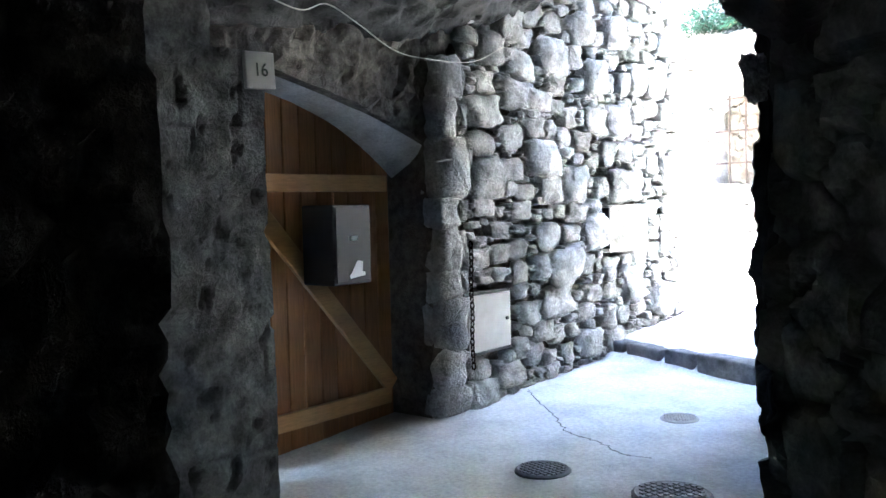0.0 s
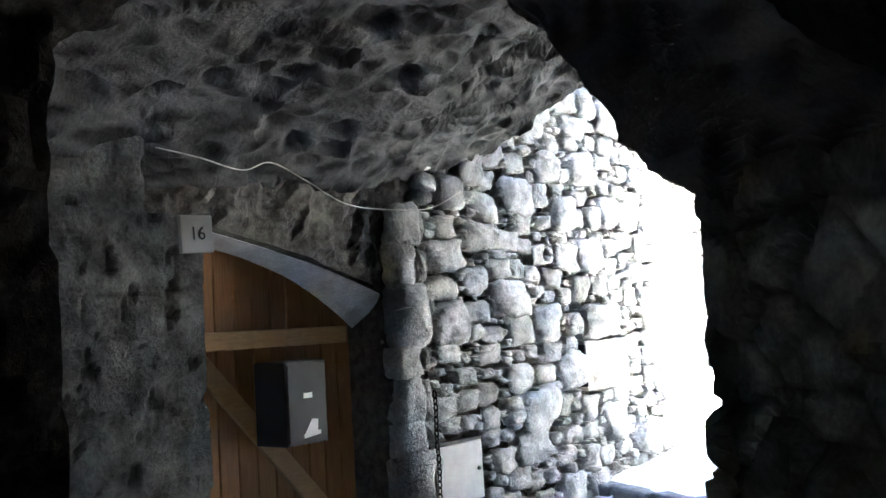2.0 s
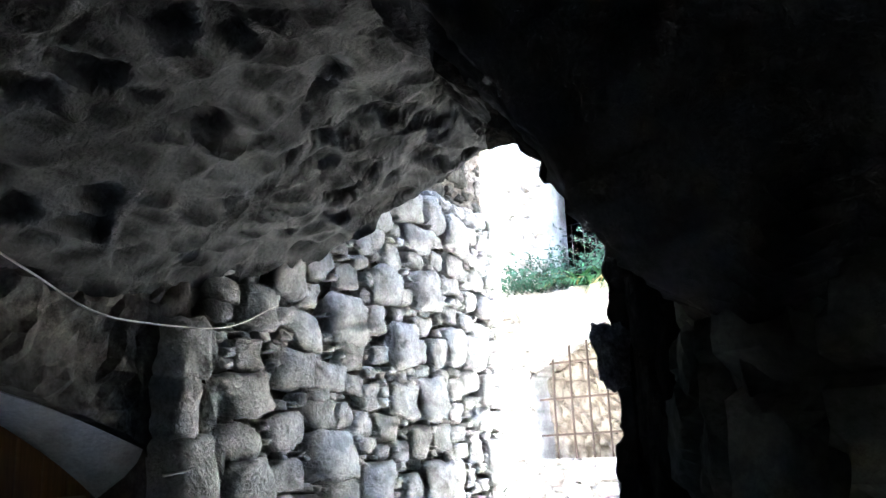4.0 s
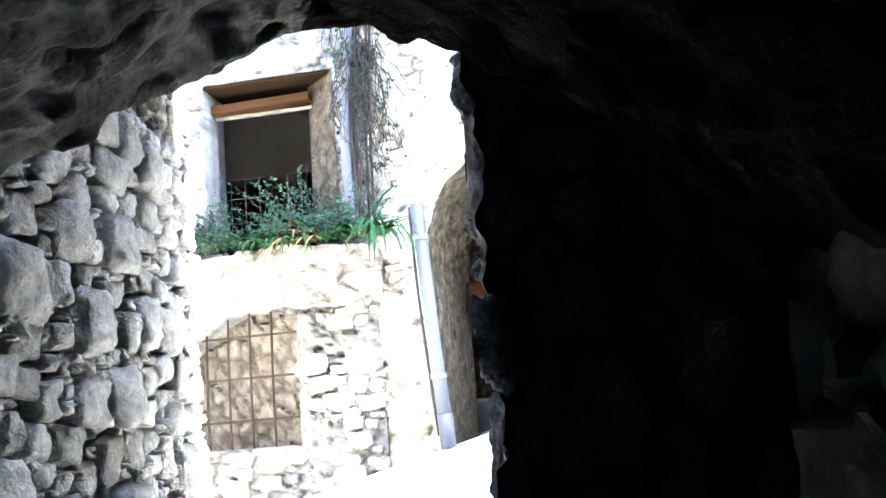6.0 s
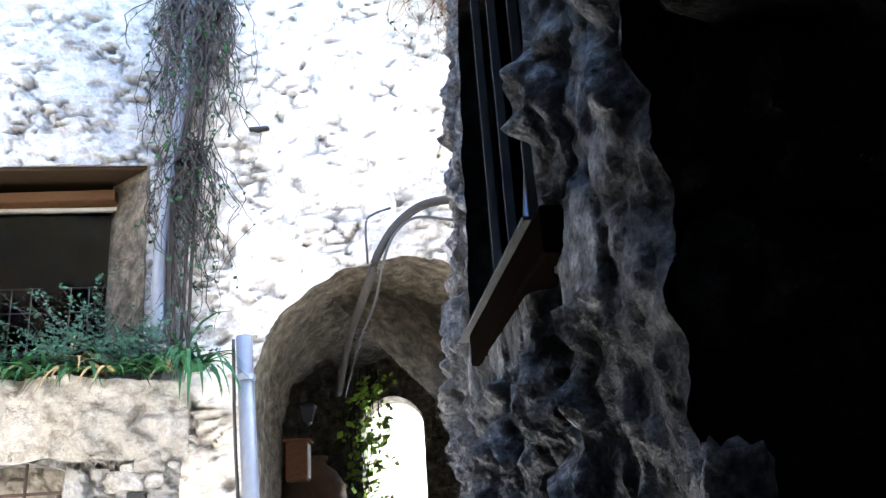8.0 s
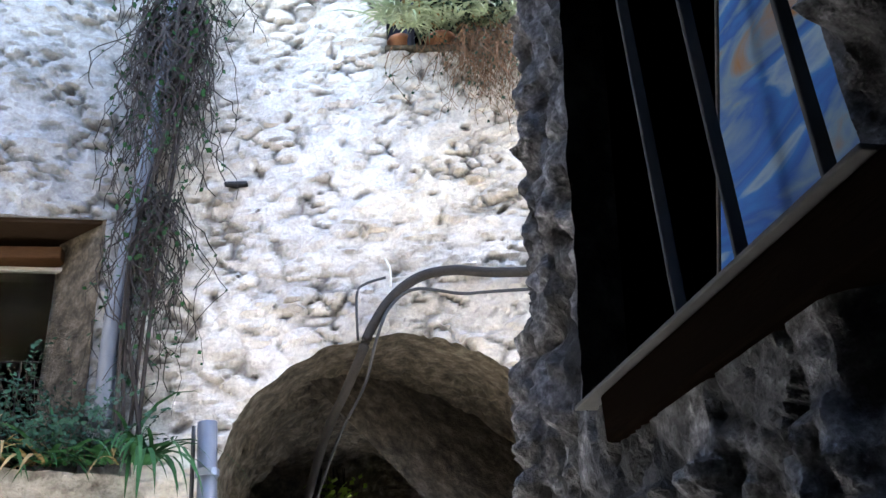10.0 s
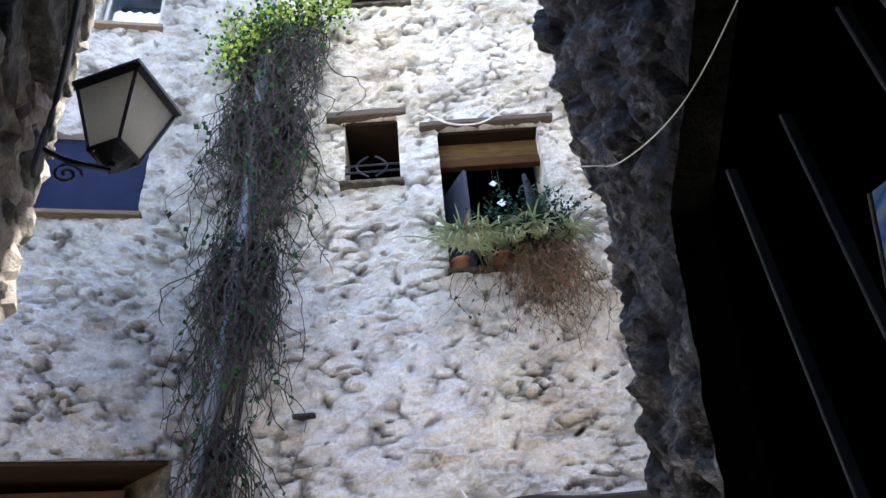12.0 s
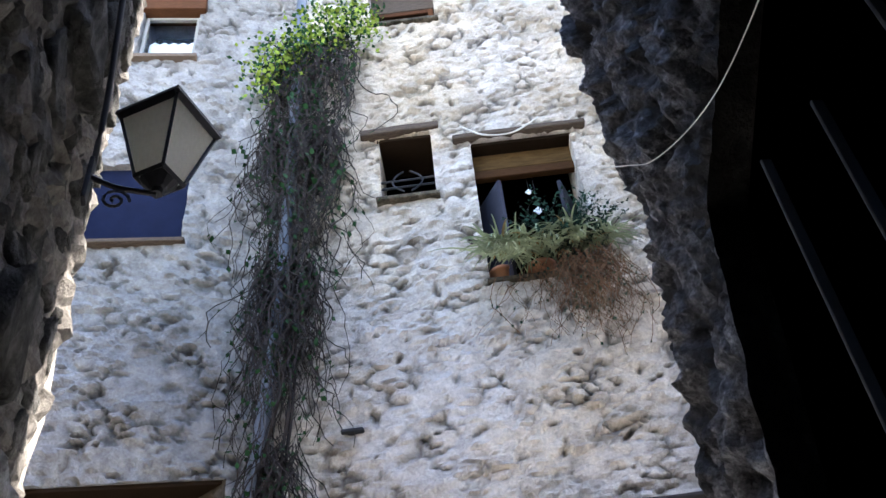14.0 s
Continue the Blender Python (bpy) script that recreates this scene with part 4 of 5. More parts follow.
def build_wing_top_window():
    w = empty("window_4", WM, "white-framed upper window with a pale curtain", "window", kind="structure")
    sash(w, 1.01, 9.63, 1.56, 10.42, -0.14, M_FRAME, 0.03)
    bm = bmesh.new()
    box(bm, (0.94, -0.2, 10.42), (1.64, 0.03, 10.64), None, 0.01)
    part("lintel", bm, M_BROWN, w)
    bm = bmesh.new()
    box(bm, (0.95, -0.3, 9.57), (1.62, 0.05, 9.62), None, 0.008)
    part("sill", bm, M_OLDWOOD, w)
    bm = bmesh.new()
    for i in range(24):
        x = 1.05 + 0.02 * i
        box(bm, (x, -0.25 + 0.012 * math.sin(i * 1.3), 9.68), (x + 0.021, -0.235 + 0.012 * math.sin(i * 1.3), 10.16))
    part("curtain", bm, M_CURTAIN, w, "pale hanging curtain")


build_wing_top_window()


def build_blue_window():
    w = empty("window_5", WM, "window closed by a dark blue panel with a brown sill", "window", kind="structure")
    bm = bmesh.new()
    box(bm, (0.83, -0.14, 7.19), (1.74, -0.10, 8.12), None, 0.006)
    part("panel", bm, M_BLUEPANEL, w)
    bm = bmesh.new()
    box(bm, (0.80, -0.2, 7.13), (1.76, 0.04, 7.17), None, 0.008)
    part("sill", bm, M_OLDWOOD, w)


build_blue_window()


def build_plant_window():
    w = empty("window_6", WM, "grey-framed window in a deep splayed recess with iron bars", "window", kind="structure")
    sash(w, 0.58, 3.35, 1.80, 4.82, -0.36, M_FRAME, 0.03)
    # Added board: its dark tone stands in for shade on the stone soffit.
    soffit_board(w, 0.28, 1.62, 5.05)
    bm = bmesh.new()
    pts = [(0.3, 0.0), (0.66, -0.36), (0.3, -0.36)]
    lo = [bm.verts.new((x, y, 3.3)) for x, y in pts]
    hi = [bm.verts.new((x, y, 5.04)) for x, y in pts]
    for i in range(3):
        bm.faces.new((lo[i], lo[(i + 1) % 3], hi[(i + 1) % 3], hi[i]))
    bm.faces.new(hi); bm.faces.new(lo[::-1])
    bmesh.ops.recalc_face_normals(bm, faces=bm.faces)
    part("splayed_reveal", bm, M_SOFFIT, w, "brown stone reveal")
    bm = bmesh.new()
    box(bm, (0.5, -0.36, 4.85), (1.58, -0.2, 4.94), pose(0, 0, 0, 0, 1.2, 0), 0.012)
    part("lintel", bm, M_HONEY, w, "honey-brown timber lintel board")
    for x in (0.72, 0.86, 1.0, 1.3, 1.45, 1.6):
        bm = bmesh.new()
        tube(bm, [(x, -0.62, 3.35), (x, -0.62, 4.25)], 0.007, 6)
        part("iron_bar", bm, M_IRON, w)
    for z in (3.55, 3.8, 4.05, 4.25):
        for x0, x1 in ((0.66, 1.04), (1.24, 1.66)):
            bm = bmesh.new()
            tube(bm, [(x0, -0.62, z), (x1, -0.62, z)], 0.006, 6)
            part("cross_bar", bm, M_IRON, w)


build_plant_window()


def build_grille():
    relief_wall("wall_blocking", M_INFILL, lambda s, z, d: WING(s, z, d - 0.34), (0.6, 2.05), (1.4, 3.0), 0.03, rough_relief(51, 0.17, 0.2, 0.06, 0.02), 0.2, None, "rubble infill behind the iron grille")
    g = empty("window_grille", WM, "rusty iron bar grille in a low arched opening", "grille")
    for x in (1.04, 1.25, 1.46, 1.67):
        bm = bmesh.new()
        top = 2.83 - 0.9 * (x - 1.22) ** 2 * (1 if x > 1.32 else 0.4)
        tube(bm, smooth_line([(x, -0.09, 1.55), (x + 0.008, -0.088, 2.1), (x, -0.09, top + 0.03)], 4), 0.012, 6)
        part("upright", bm, M_RUST, g)
    for z in (1.86, 2.24, 2.62):
        bm = bmesh.new()
        box(bm, (0.74, -0.108, z - 0.011), (1.91, -0.098, z + 0.011), pose(0, 0, 0, 0, 0.4, 0), 0.002)
        part("cross_bar", bm, M_RUST, g)


build_grille()


def build_ledge():
    """The shelf of masonry under the plants, above the low arch."""
    bm = bmesh.new()
    n, k = 90, 30
    rows = []
    for i in range(n + 1):
        s = -0.05 + 2.0 * i / n
        out = 0.10 + 0.13 * math.sin(math.pi * min(1, max(0, (s + 0.05) / 2.0))) ** 0.5
        row = []
        for j in range(k + 1):
            a = j / k
            d = out * math.sin(math.pi * (0.5 + 0.5 * a)) if a > 0.3 else out
            z = 3.38 - 0.06 * (a < 0.02) - 0.55 * max(0, a - 0.0) - 0.06 * abs(s - 0.9)
            e, tone, q = stones(s, z, 0.2, 0.16, 61, 0.3)
            row.append(bm.verts.new((s, max(-0.02, d + 0.1 * (e * tone - 0.3) + 0.045 * frac_noise(Vector((s * 6, z * 6, 3)))), z + 0.02 * noise.noise(Vector((s * 5, a, 2))))))
        row.insert(0, bm.verts.new((s, -0.3, 3.34)))
        rows.append(row)
    for a, b in zip(rows, rows[1:]):
        for j in range(k + 1):
            bm.faces.new((a[j], a[j + 1], b[j + 1], b[j]))
    bm.faces.new(rows[0][::-1]); bm.faces.new(rows[-1])
    bmesh.ops.recalc_face_normals(bm, faces=bm.faces)
    for v in bm.verts:
        v.co = WM @ v.co
    tagged(mesh_ob("wall_ledge", bm, M_LEDGE), "bulging pale stone ledge under the window", "ledge", kind="structure")


build_ledge()


def build_downpipe():
    d = empty("downpipe", Matrix.Identity(4), "grey-blue zinc downpipe leaning beside the archway", "downpipe", "downpipes on the house")
    bm = bmesh.new()
    tube(bm, [FRONT(-4.685, 3.6, 0.12), FRONT(-4.625, 2.4, 0.12), FRONT(-4.57, 1.72, 0.13)], 0.058, 14)
    part("pipe", bm, M_ZINC, d, smooth=True)
    bm = bmesh.new()
    tube(bm, [FRONT(-4.573, 1.78, 0.13), FRONT(-4.555, 1.5, 0.14)], 0.066, 14)
    part("shoe", bm, M_ZINC, d, smooth=True)
    for x, z in ((-4.67, 3.3), (-4.601, 2.1)):
        bm = bmesh.new()
        tube(bm, [FRONT(x, z - 0.02, 0.12), FRONT(x - 0.001, z + 0.02, 0.12)], 0.07, 14)
        part("collar", bm, M_DARKZINC, d)
    u = empty("downpipe", Matrix.Identity(4), "pale blue zinc downpipe behind a dry vine", "downpipe", "downpipes on the house")
    bm = bmesh.new()
    tube(bm, smooth_line([FRONT(-5.06, 11.1, 0.1), FRONT(-5.08, 9.0, 0.1), FRONT(-5.13, 6.5, 0.1), FRONT(-5.22, 5.2, 0.12), FRONT(-5.3, 4.3, 0.13), FRONT(-5.3, 3.6, 0.13)], 5), 0.055, 12)
    part("pipe", bm, M_ZINC, u, smooth=True)
    bm = bmesh.new()
    turned(bm, [(0.06, 0), (0.07, 0.08), (0.15, 0.16), (0.17, 0.2), (0.17, 0.28), (0.15, 0.29)], 16, Matrix.Translation(FRONT(-5.06, 11.0, 0.14)))
    part("hopper", bm, M_DARKZINC, u, smooth=True)


build_downpipe()


def build_roof_edge():
    g = empty("gutter", WM, "dark zinc half-round gutter under the wing's eave", "gutter")
    bm = bmesh.new()
    n, L = 10, 3.2
    out, inn = [], []
    for x in (0.05, L):
        out.append([bm.verts.new((x, 0.3 + 0.09 * math.cos(a), 11.0 + 0.09 * math.sin(a))) for a in [math.pi + math.pi * k / n for k in range(n + 1)]])
        inn.append([bm.verts.new((x, 0.3 + 0.08 * math.cos(a), 11.0 + 0.08 * math.sin(a))) for a in [math.pi + math.pi * k / n for k in range(n + 1)]])
    for k in range(n):
        bm.faces.new((out[0][k], out[1][k], out[1][k + 1], out[0][k + 1]))
        bm.faces.new((inn[0][k + 1], inn[1][k + 1], inn[1][k], inn[0][k]))
    part("trough", bm, M_DARKZINC, g, smooth=True)
    for x in (0.6, 1.3, 2.0, 2.7):
        bm = bmesh.new()
        tube(bm, [(x, 0.3 + 0.1 * math.cos(a), 11.0 + 0.1 * math.sin(a)) for a in [math.pi + math.pi * k / 8 for k in range(9)]], 0.008, 5)
        part("bracket", bm, M_DARKZINC, g)
    e = empty("eave", WM, "brown timber eave boards of the wing roof", "eave", kind="structure")
    for i in range(4):
        bm = bmesh.new()
        box(bm, (0.0, -0.5 + 0.17 * i, 11.09 - 0.012 * i), (3.8, -0.34 + 0.17 * i, 11.12 - 0.012 * i), None, 0.004)
        part("board", bm, M_BROWN, e)
    roof = empty("roof", Matrix.Identity(4), "row of weathered clay tiles along the sloping roof edge", "roof", kind="structure")
    bm = bmesh.new()
    n = 8
    a_ = [math.pi * k / n for k in range(n + 1)]
    o0 = [bm.verts.new((0.085 * math.cos(a), 0.14, 0.085 * math.sin(a))) for a in a_]
    o1 = [bm.verts.new((0.085 * math.cos(a), -0.3, 0.085 * math.sin(a))) for a in a_]
    i0 = [bm.verts.new((0.066 * math.cos(a), 0.14, 0.066 * math.sin(a))) for a in a_]
    i1 = [bm.verts.new((0.066 * math.cos(a), -0.3, 0.066 * math.sin(a))) for a in a_]
    for k in range(n):
        bm.faces.new((o0[k], o0[k + 1], o1[k + 1], o1[k]))
        bm.faces.new((i0[k + 1], i0[k], i1[k], i1[k + 1]))
        bm.faces.new((o0[k + 1], o0[k], i0[k], i0[k + 1]))
    bm.faces.new([bm.verts.new(v.co + Vector((0, -0.03, 0))) for v in i0])
    me = bpy.data.meshes.new("tile")
    bm.to_mesh(me); bm.free()
    me.materials.append(M_TILE)
    for i in range(26):
        x = -4.88 + 0.19 * i
        ob = new("tile", me)
        ob.parent = roof
        ob.matrix_basis = Matrix.Translation(FRONT(x, eave_z(x) + 0.03, 0.0)) @ pose(0, 0, 0, 0, -21.8 + random.uniform(-3, 3), 180 + random.uniform(-3, 3))
    bm = bmesh.new()
    box(bm, (-5.45, -0.6, -0.03), (0.3, 0.02, 0.01), HM @ pose(0, 0, eave_z(0.0), 0, -21.8, 0))
    part("bedding", bm, M_PLASTER, roof)
    bm = bmesh.new()
    box(bm, (-0.07, -0.3, 0), (0.07, 0.1, 0.24), HM @ pose(-5.08, 0, 11.6, 0, 0, 0), 0.01)
    part("end_brick", bm, M_TERRA, roof)
    bm = bmesh.new()
    vs = [bm.verts.new(c) for c in ((-9.2, 7.95, 11.15), (-5.16, 8.5, 11.15), (-5.16, 12.5, 12.6), (-9.2, 12.5, 12.6))]
    bm.faces.new(vs)
    bmesh.ops.solidify(bm, geom=bm.faces[:], thickness=0.06)
    part("wing_slope", bm, M_TILE, roof)


build_roof_edge()

# Added slab that stands in for a dark slit-like mark.
bm = bmesh.new()
box(bm, (-4.69, -0.05, 5.285), (-4.53, 0.035, 5.315), HM @ pose(0, 0, 0, 0, 0, 0), 0.012)
tagged(mesh_ob("slate_chip", bm, M_IRON), "dark slab standing in for a dark mark on the house wall", "stone")
# Added dark block in place of a small dark hole.
bm = bmesh.new()
box(bm, (0.22, -0.05, 2.53), (0.34, 0.05, 2.57), WM, 0.008)
tagged(mesh_ob("iron_bracket_stub", bm, M_IRON), "dark block standing in for a small dark slot in the wing wall", "bracket")

# ---- archway under the house ----


def build_tunnel():
    bm = bmesh.new()
    a, b, cx, cz = 1.09, 0.95, -3.58, 3.2
    n = 30
    rings = []
    for k, (y, da, db) in enumerate(((9.22, 0.02, 0.02), (9.6, 0.03, -0.02), (10.0, 0.05, -0.06), (10.4, 0.1, -0.1), (10.7, 0.7, -0.1), (11.3, 0.9, 0.0), (12.5, 1.0, 0.0))):
        ring = []
        for i in range(n + 1):
            t = math.pi * i / n
            r = 0.04 * noise.noise(Vector((i * 0.6, y * 3, 1)))
            ring.append(bm.verts.new((cx - (a + da + r) * math.cos(t) - 0.1 * max(0, y - 10.4), y, cz + (b + db + r) * math.sin(t))))
        ring.insert(0, bm.verts.new((ring[0].co.x, y, 0.8)))
        ring.append(bm.verts.new((ring[-1].co.x, y, 0.8)))
        rings.append(ring)
    for q, w in zip(rings, rings[1:]):
        for i in range(len(q) - 1):
            bm.faces.new((q[i], w[i], w[i + 1], q[i + 1]))
    bmesh.ops.subdivide_edges(bm, edges=bm.edges[:], cuts=3, use_grid_fill=True)
    for v in bm.verts:
        if v.co.y > 9.23:
            v.co += 0.05 * noise.noise_vector(v.co * 6) + 0.04 * noise.noise_vector(v.co * 13)
    bmesh.ops.recalc_face_normals(bm, faces=bm.faces)
    bmesh.ops.solidify(bm, geom=bm.faces[:], thickness=-0.15)
    tagged(mesh_ob("ceiling_archway", bm, M_SOFFIT), "brown rubble vault and walls of the archway", "vault", kind="structure")

    def far_hole(s, z):
        c, h = -3.93, 3.4
        if z > h:
            return math.hypot((s - c) / 0.34, (z - h) / 0.33) * 0.33 - 0.33
        return max(abs(s - c) - 0.34, 1.8 - z)

    relief_wall("wall_archway_end", M_SOFFIT, lambda s, z, d: Vector((s, 12.2 - d, z)), (-6.0, -1.5), (1.2, 5.0), 0.05, rough_relief(71, 0.2, 0.14, 0.06, 0.04), 0.5, far_hole, "brown rubble end wall of the archway with a doorway")
    bm = bmesh.new()
    box(bm, (-6.0, 11.4, 1.3), (-1.6, 13.4, 1.88), None, 0.03)
    tagged(mesh_ob("step", bm, M_GROUND), "raised stone step at the archway's end", "step", kind="structure")
    bm = bmesh.new()
    box(bm, (-5.3, 11.55, 1.3), (-4.4, 12.16, 2.26), None, 0.04)
    tagged(mesh_ob("stone_plinth", bm, M_SOFFIT), "brown stone plinth under the oil jar", "plinth")
    # Brown sheet laid just above the ground inside the archway.
    bm = bmesh.new()
    g = [[bm.verts.new((x, y, ground_z(x, y) + 0.022 + 0.012 * noise.noise(Vector((x * 2, y * 2, 5))))) for y in (9.0, 9.5, 10.0, 10.5, 11.0, 11.45)] for x in [-5.9 + 0.5 * i for i in range(10)]]
    for p, q in zip(g, g[1:]):
        for k in range(5):
            bm.faces.new((p[k], q[k], q[k + 1], p[k + 1]))
    tagged(mesh_ob("floor_archway", bm, M_BROWNFLOOR, smooth=True), "dark brown floor sheet in the archway", "floor", kind="structure")
    # Added backdrop, so the far doorway looks out on something bright.
    mass("wall_beyond", [(-9.0, 17.5), (0.0, 17.5), (0.0, 18.0), (-9.0, 18.0)], 1.5, 5.5, M_FACADE, "pale wall added beyond the archway to fill the bright doorway")


build_tunnel()


def build_jar():
    d = empty("oil_jar", Matrix.Translation((-4.76, 11.85, 2.26)), "large round brown clay oil jar", "jar")
    bm = bmesh.new()
    turned(bm, [(0.14, 0.0), (0.2, 0.05), (0.3, 0.2), (0.36, 0.38), (0.34, 0.54), (0.25, 0.68), (0.15, 0.75), (0.14, 0.79), (0.17, 0.8), (0.17, 0.83), (0.12, 0.83)], 32)
    part("body", bm, M_JAR, d, smooth=True)
    bm = bmesh.new()
    box(bm, (-0.09, -0.06, 0), (0.09, 0.06, 0.16), Matrix.Translation((-4.32, 11.52, 1.88)), 0.01)
    b = tagged(mesh_ob("small_planter", bm, M_BEIGE), "small pale box on the archway step", "planter")


build_jar()


def stone_blob(seed, rough=0.25, rings=7, sides=11, ex=0.55):
    """A worn block: a rounded box pushed about by noise, one unit in half-size."""
    vs, fs = [], []

    def sp(x, e):
        return math.copysign(abs(x) ** e, x)

    for i in range(rings + 1):
        v = -math.pi / 2 + math.pi * i / rings
        for k in range(sides):
            u = 2 * math.pi * k / sides
            p = Vector((sp(math.cos(v), ex) * sp(math.cos(u), ex), sp(math.sin(v), ex), sp(math.cos(v), ex) * sp(math.sin(u), ex)))
            q = p * 0.9 + Vector((seed * 7.1, seed * 3.3, 0))
            p = p * (1 + rough * noise.noise(q) + 0.5 * rough * noise.noise(q * 2.7) + 0.45 * rough * noise.noise(q * 6.5))
            vs.append(p)
    for i in range(rings):
        for k in range(sides):
            a, b = i * sides + k, i * sides + (k + 1) % sides
            fs.append((a, b, b + sides, a + sides))
    return vs, fs


def boulder(name, loc, size, mat, label):
    vs, fs = stone_blob(91, 0.5, 18, 26)
    me = bpy.data.meshes.new(name)
    me.from_pydata([(v.x * size[0], v.z * size[1], v.y * size[2]) for v in vs], [], fs)
    me.materials.append(mat)
    me.polygons.foreach_set("use_smooth", [True] * len(me.polygons))
    ob = new(name, me)
    ob.location = loc
    return tagged(ob, label, "stone")


boulder("jutting_stone", (-2.845, 3.78, 2.03), (0.05, 0.06, 0.1), M_ROCK, "craggy grey stone jutting from the dark wall corner")
boulder("rough_stone", (-4.62, 11.05, ground_z(-4.62, 11.05) + 0.15), (0.17, 0.17, 0.18), M_INFILL, "rough pale stone standing in the archway")


def build_lantern(name, m, k, label, glass, turn=0.0):
    """Four-sided street lantern on a scrolled iron bracket; x points out of the wall."""
    d = empty(name, m, label, "lantern")
    w0, w1, h = 0.09 * k, 0.185 * k, 0.43 * k

    def cor(w, z):
        c, q = math.cos(radians(turn)), math.sin(radians(turn))
        return [Vector((w * (sx * c - sy * q), w * (sx * q + sy * c), z)) for sx, sy in ((1, 1), (-1, 1), (-1, -1), (1, -1))]

    lo, hi = cor(w0, 0), cor(w1, h)
    for i in range(4):
        bm = bmesh.new()
        tube(bm, [lo[i], hi[i]], 0.012 * k, 4)
        part("corner_bar", bm, M_IRON, d)
        for q, nm in ((lo, "lower_rail"), (hi, "upper_rail")):
            bm = bmesh.new()
            tube(bm, [q[i], q[(i + 1) % 4]], (0.024 if q is hi else 0.016) * k, 4)
            part(nm, bm, M_IRON, d)
        bm = bmesh.new()
        a, b, c, e = lo[i], lo[(i + 1) % 4], hi[(i + 1) % 4], hi[i]
        bm.faces.new([bm.verts.new(v * 0.97 + Vector((0, 0, h * 0.015))) for v in (a, b, c, e)])
        bmesh.ops.solidify(bm, geom=bm.faces[:], thickness=0.004 * k)
        part("pane", bm, glass, d)
    bm = bmesh.new()
    base = [bm.verts.new(v * 1.12) for v in cor(w1, h)]
    for v in base:
        v.co.z = h + 0.005
    rim = [bm.verts.new(v.co + Vector((0, 0, 0.025 * k))) for v in base]
    top = [bm.verts.new(Vector((v.co.x * 0.28, v.co.y * 0.28, h + 0.13 * k))) for v in base]
    for i in range(4):
        j = (i + 1) % 4
        bm.faces.new((base[i], base[j], rim[j], rim[i]))
        bm.faces.new((rim[i], rim[j], top[j], top[i]))
    bm.faces.new(top); bm.faces.new(base[::-1])
    part("roof", bm, M_IRON, d, "black sheet-iron roof of the lantern")
    bm = bmesh.new()
    turned(bm, [(0.04 * k, h + 0.12 * k), (0.05 * k, h + 0.16 * k), (0.02 * k, h + 0.19 * k), (0.01 * k, h + 0.22 * k)], 10)
    part("finial", bm, M_IRON, d)
    bm = bmesh.new()
    turned(bm, [(0.03 * k, -0.1 * k), (0.035 * k, -0.07 * k), (0.05 * k, -0.06 * k), (0.1 * k, -0.005 * k), (0.1 * k, 0.01 * k)], 12)
    part("base_cup", bm, M_IRON, d)
    bm = bmesh.new()
    tube(bm, smooth_line([(-0.34 * k, 0, -0.02 * k), (-0.2 * k, 0, -0.08 * k), (0, 0, -0.1 * k)], 5), 0.016 * k, 6)
    br = part("bracket", bm, M_IRON, d)
    bm = bmesh.new()
    tube(bm, [(-0.2 * k + 0.075 * k * (1 - i / 22) * math.cos(i * 0.55), 0, -0.17 * k + 0.075 * k * (1 - i / 22) * math.sin(i * 0.55)) for i in range(20)], 0.009 * k, 5)
    part("scroll", bm, M_IRON, br)
    bm = bmesh.new()
    box(bm, (-0.36 * k, -0.04 * k, -0.2 * k), (-0.335 * k, 0.04 * k, 0.1 * k), None, 0.004)
    part("wall_plate", bm, M_IRON, br)
    return d


build_lantern("street_lantern", Matrix.Translation((-4.645, 5.3, 4.255)) @ pose(0, 0, 0, 0, 0, 18), 0.57, "black iron wall lantern with frosted panes", M_FROST, -36.0)
build_lantern("archway_lantern", Matrix.Translation((-4.46, 9.95, 3.16)), 0.3, "small black iron lantern in the archway", M_BLACK)


def build_letterbox():
    d = empty("wooden_letterbox", Matrix.Translation((-4.55, 10.1, 2.7)), "brown wooden letterbox with a pale front", "letterbox")
    bm = bmesh.new()
    box(bm, (-0.12, -0.08, 0), (0.06, 0.08, 0.32), None, 0.008)
    part("body", bm, M_BROWN, d)
    bm = bmesh.new()
    box(bm, (0.062, -0.06, 0.02), (0.07, 0.06, 0.3), None, 0.003)
    part("front", bm, M_BEIGE, d)
    bm = bmesh.new()
    box(bm, (-0.14, -0.1, 0.32), (0.09, 0.1, 0.345), None, 0.006)
    part("lid", bm, M_BROWN, d)


build_letterbox()

# ---- cables on the house and between the walls ----
cable("power_cable", [Vector((-4.25, 10.3, 3.45)), Vector((-4.05, 9.5, 3.72)), Vector((-3.88, 8.95, 3.86)), FRONT(-3.77, 4.0, 0.07), FRONT(-3.71, 4.15, 0.09), FRONT(-3.58, 4.36, 0.08), FRONT(-3.39, 4.51, 0.08), FRONT(-3.16, 4.56, 0.07), FRONT(-2.79, 4.53, 0.07), FRONT(-1.9, 4.55, 0.07), FRONT(-1.0, 4.6, 0.07)], 0.034, M_GREYCABLE, "thick grey cable bent down into the archway")
cable("thin_cable", [Vector((-4.18, 10.2, 3.4)), Vector((-3.95, 9.4, 3.68)), FRONT(-3.76, 3.85, -0.1), FRONT(-3.67, 4.08, 0.12), FRONT(-3.58, 4.3, 0.1), FRONT(-3.41, 4.43, 0.08), FRONT(-3.1, 4.39, 0.07), FRONT(-2.8, 4.4, 0.07), FRONT(-1.0, 4.44, 0.07)], 0.011, M_CABLE, "thin black cable along the house wall")
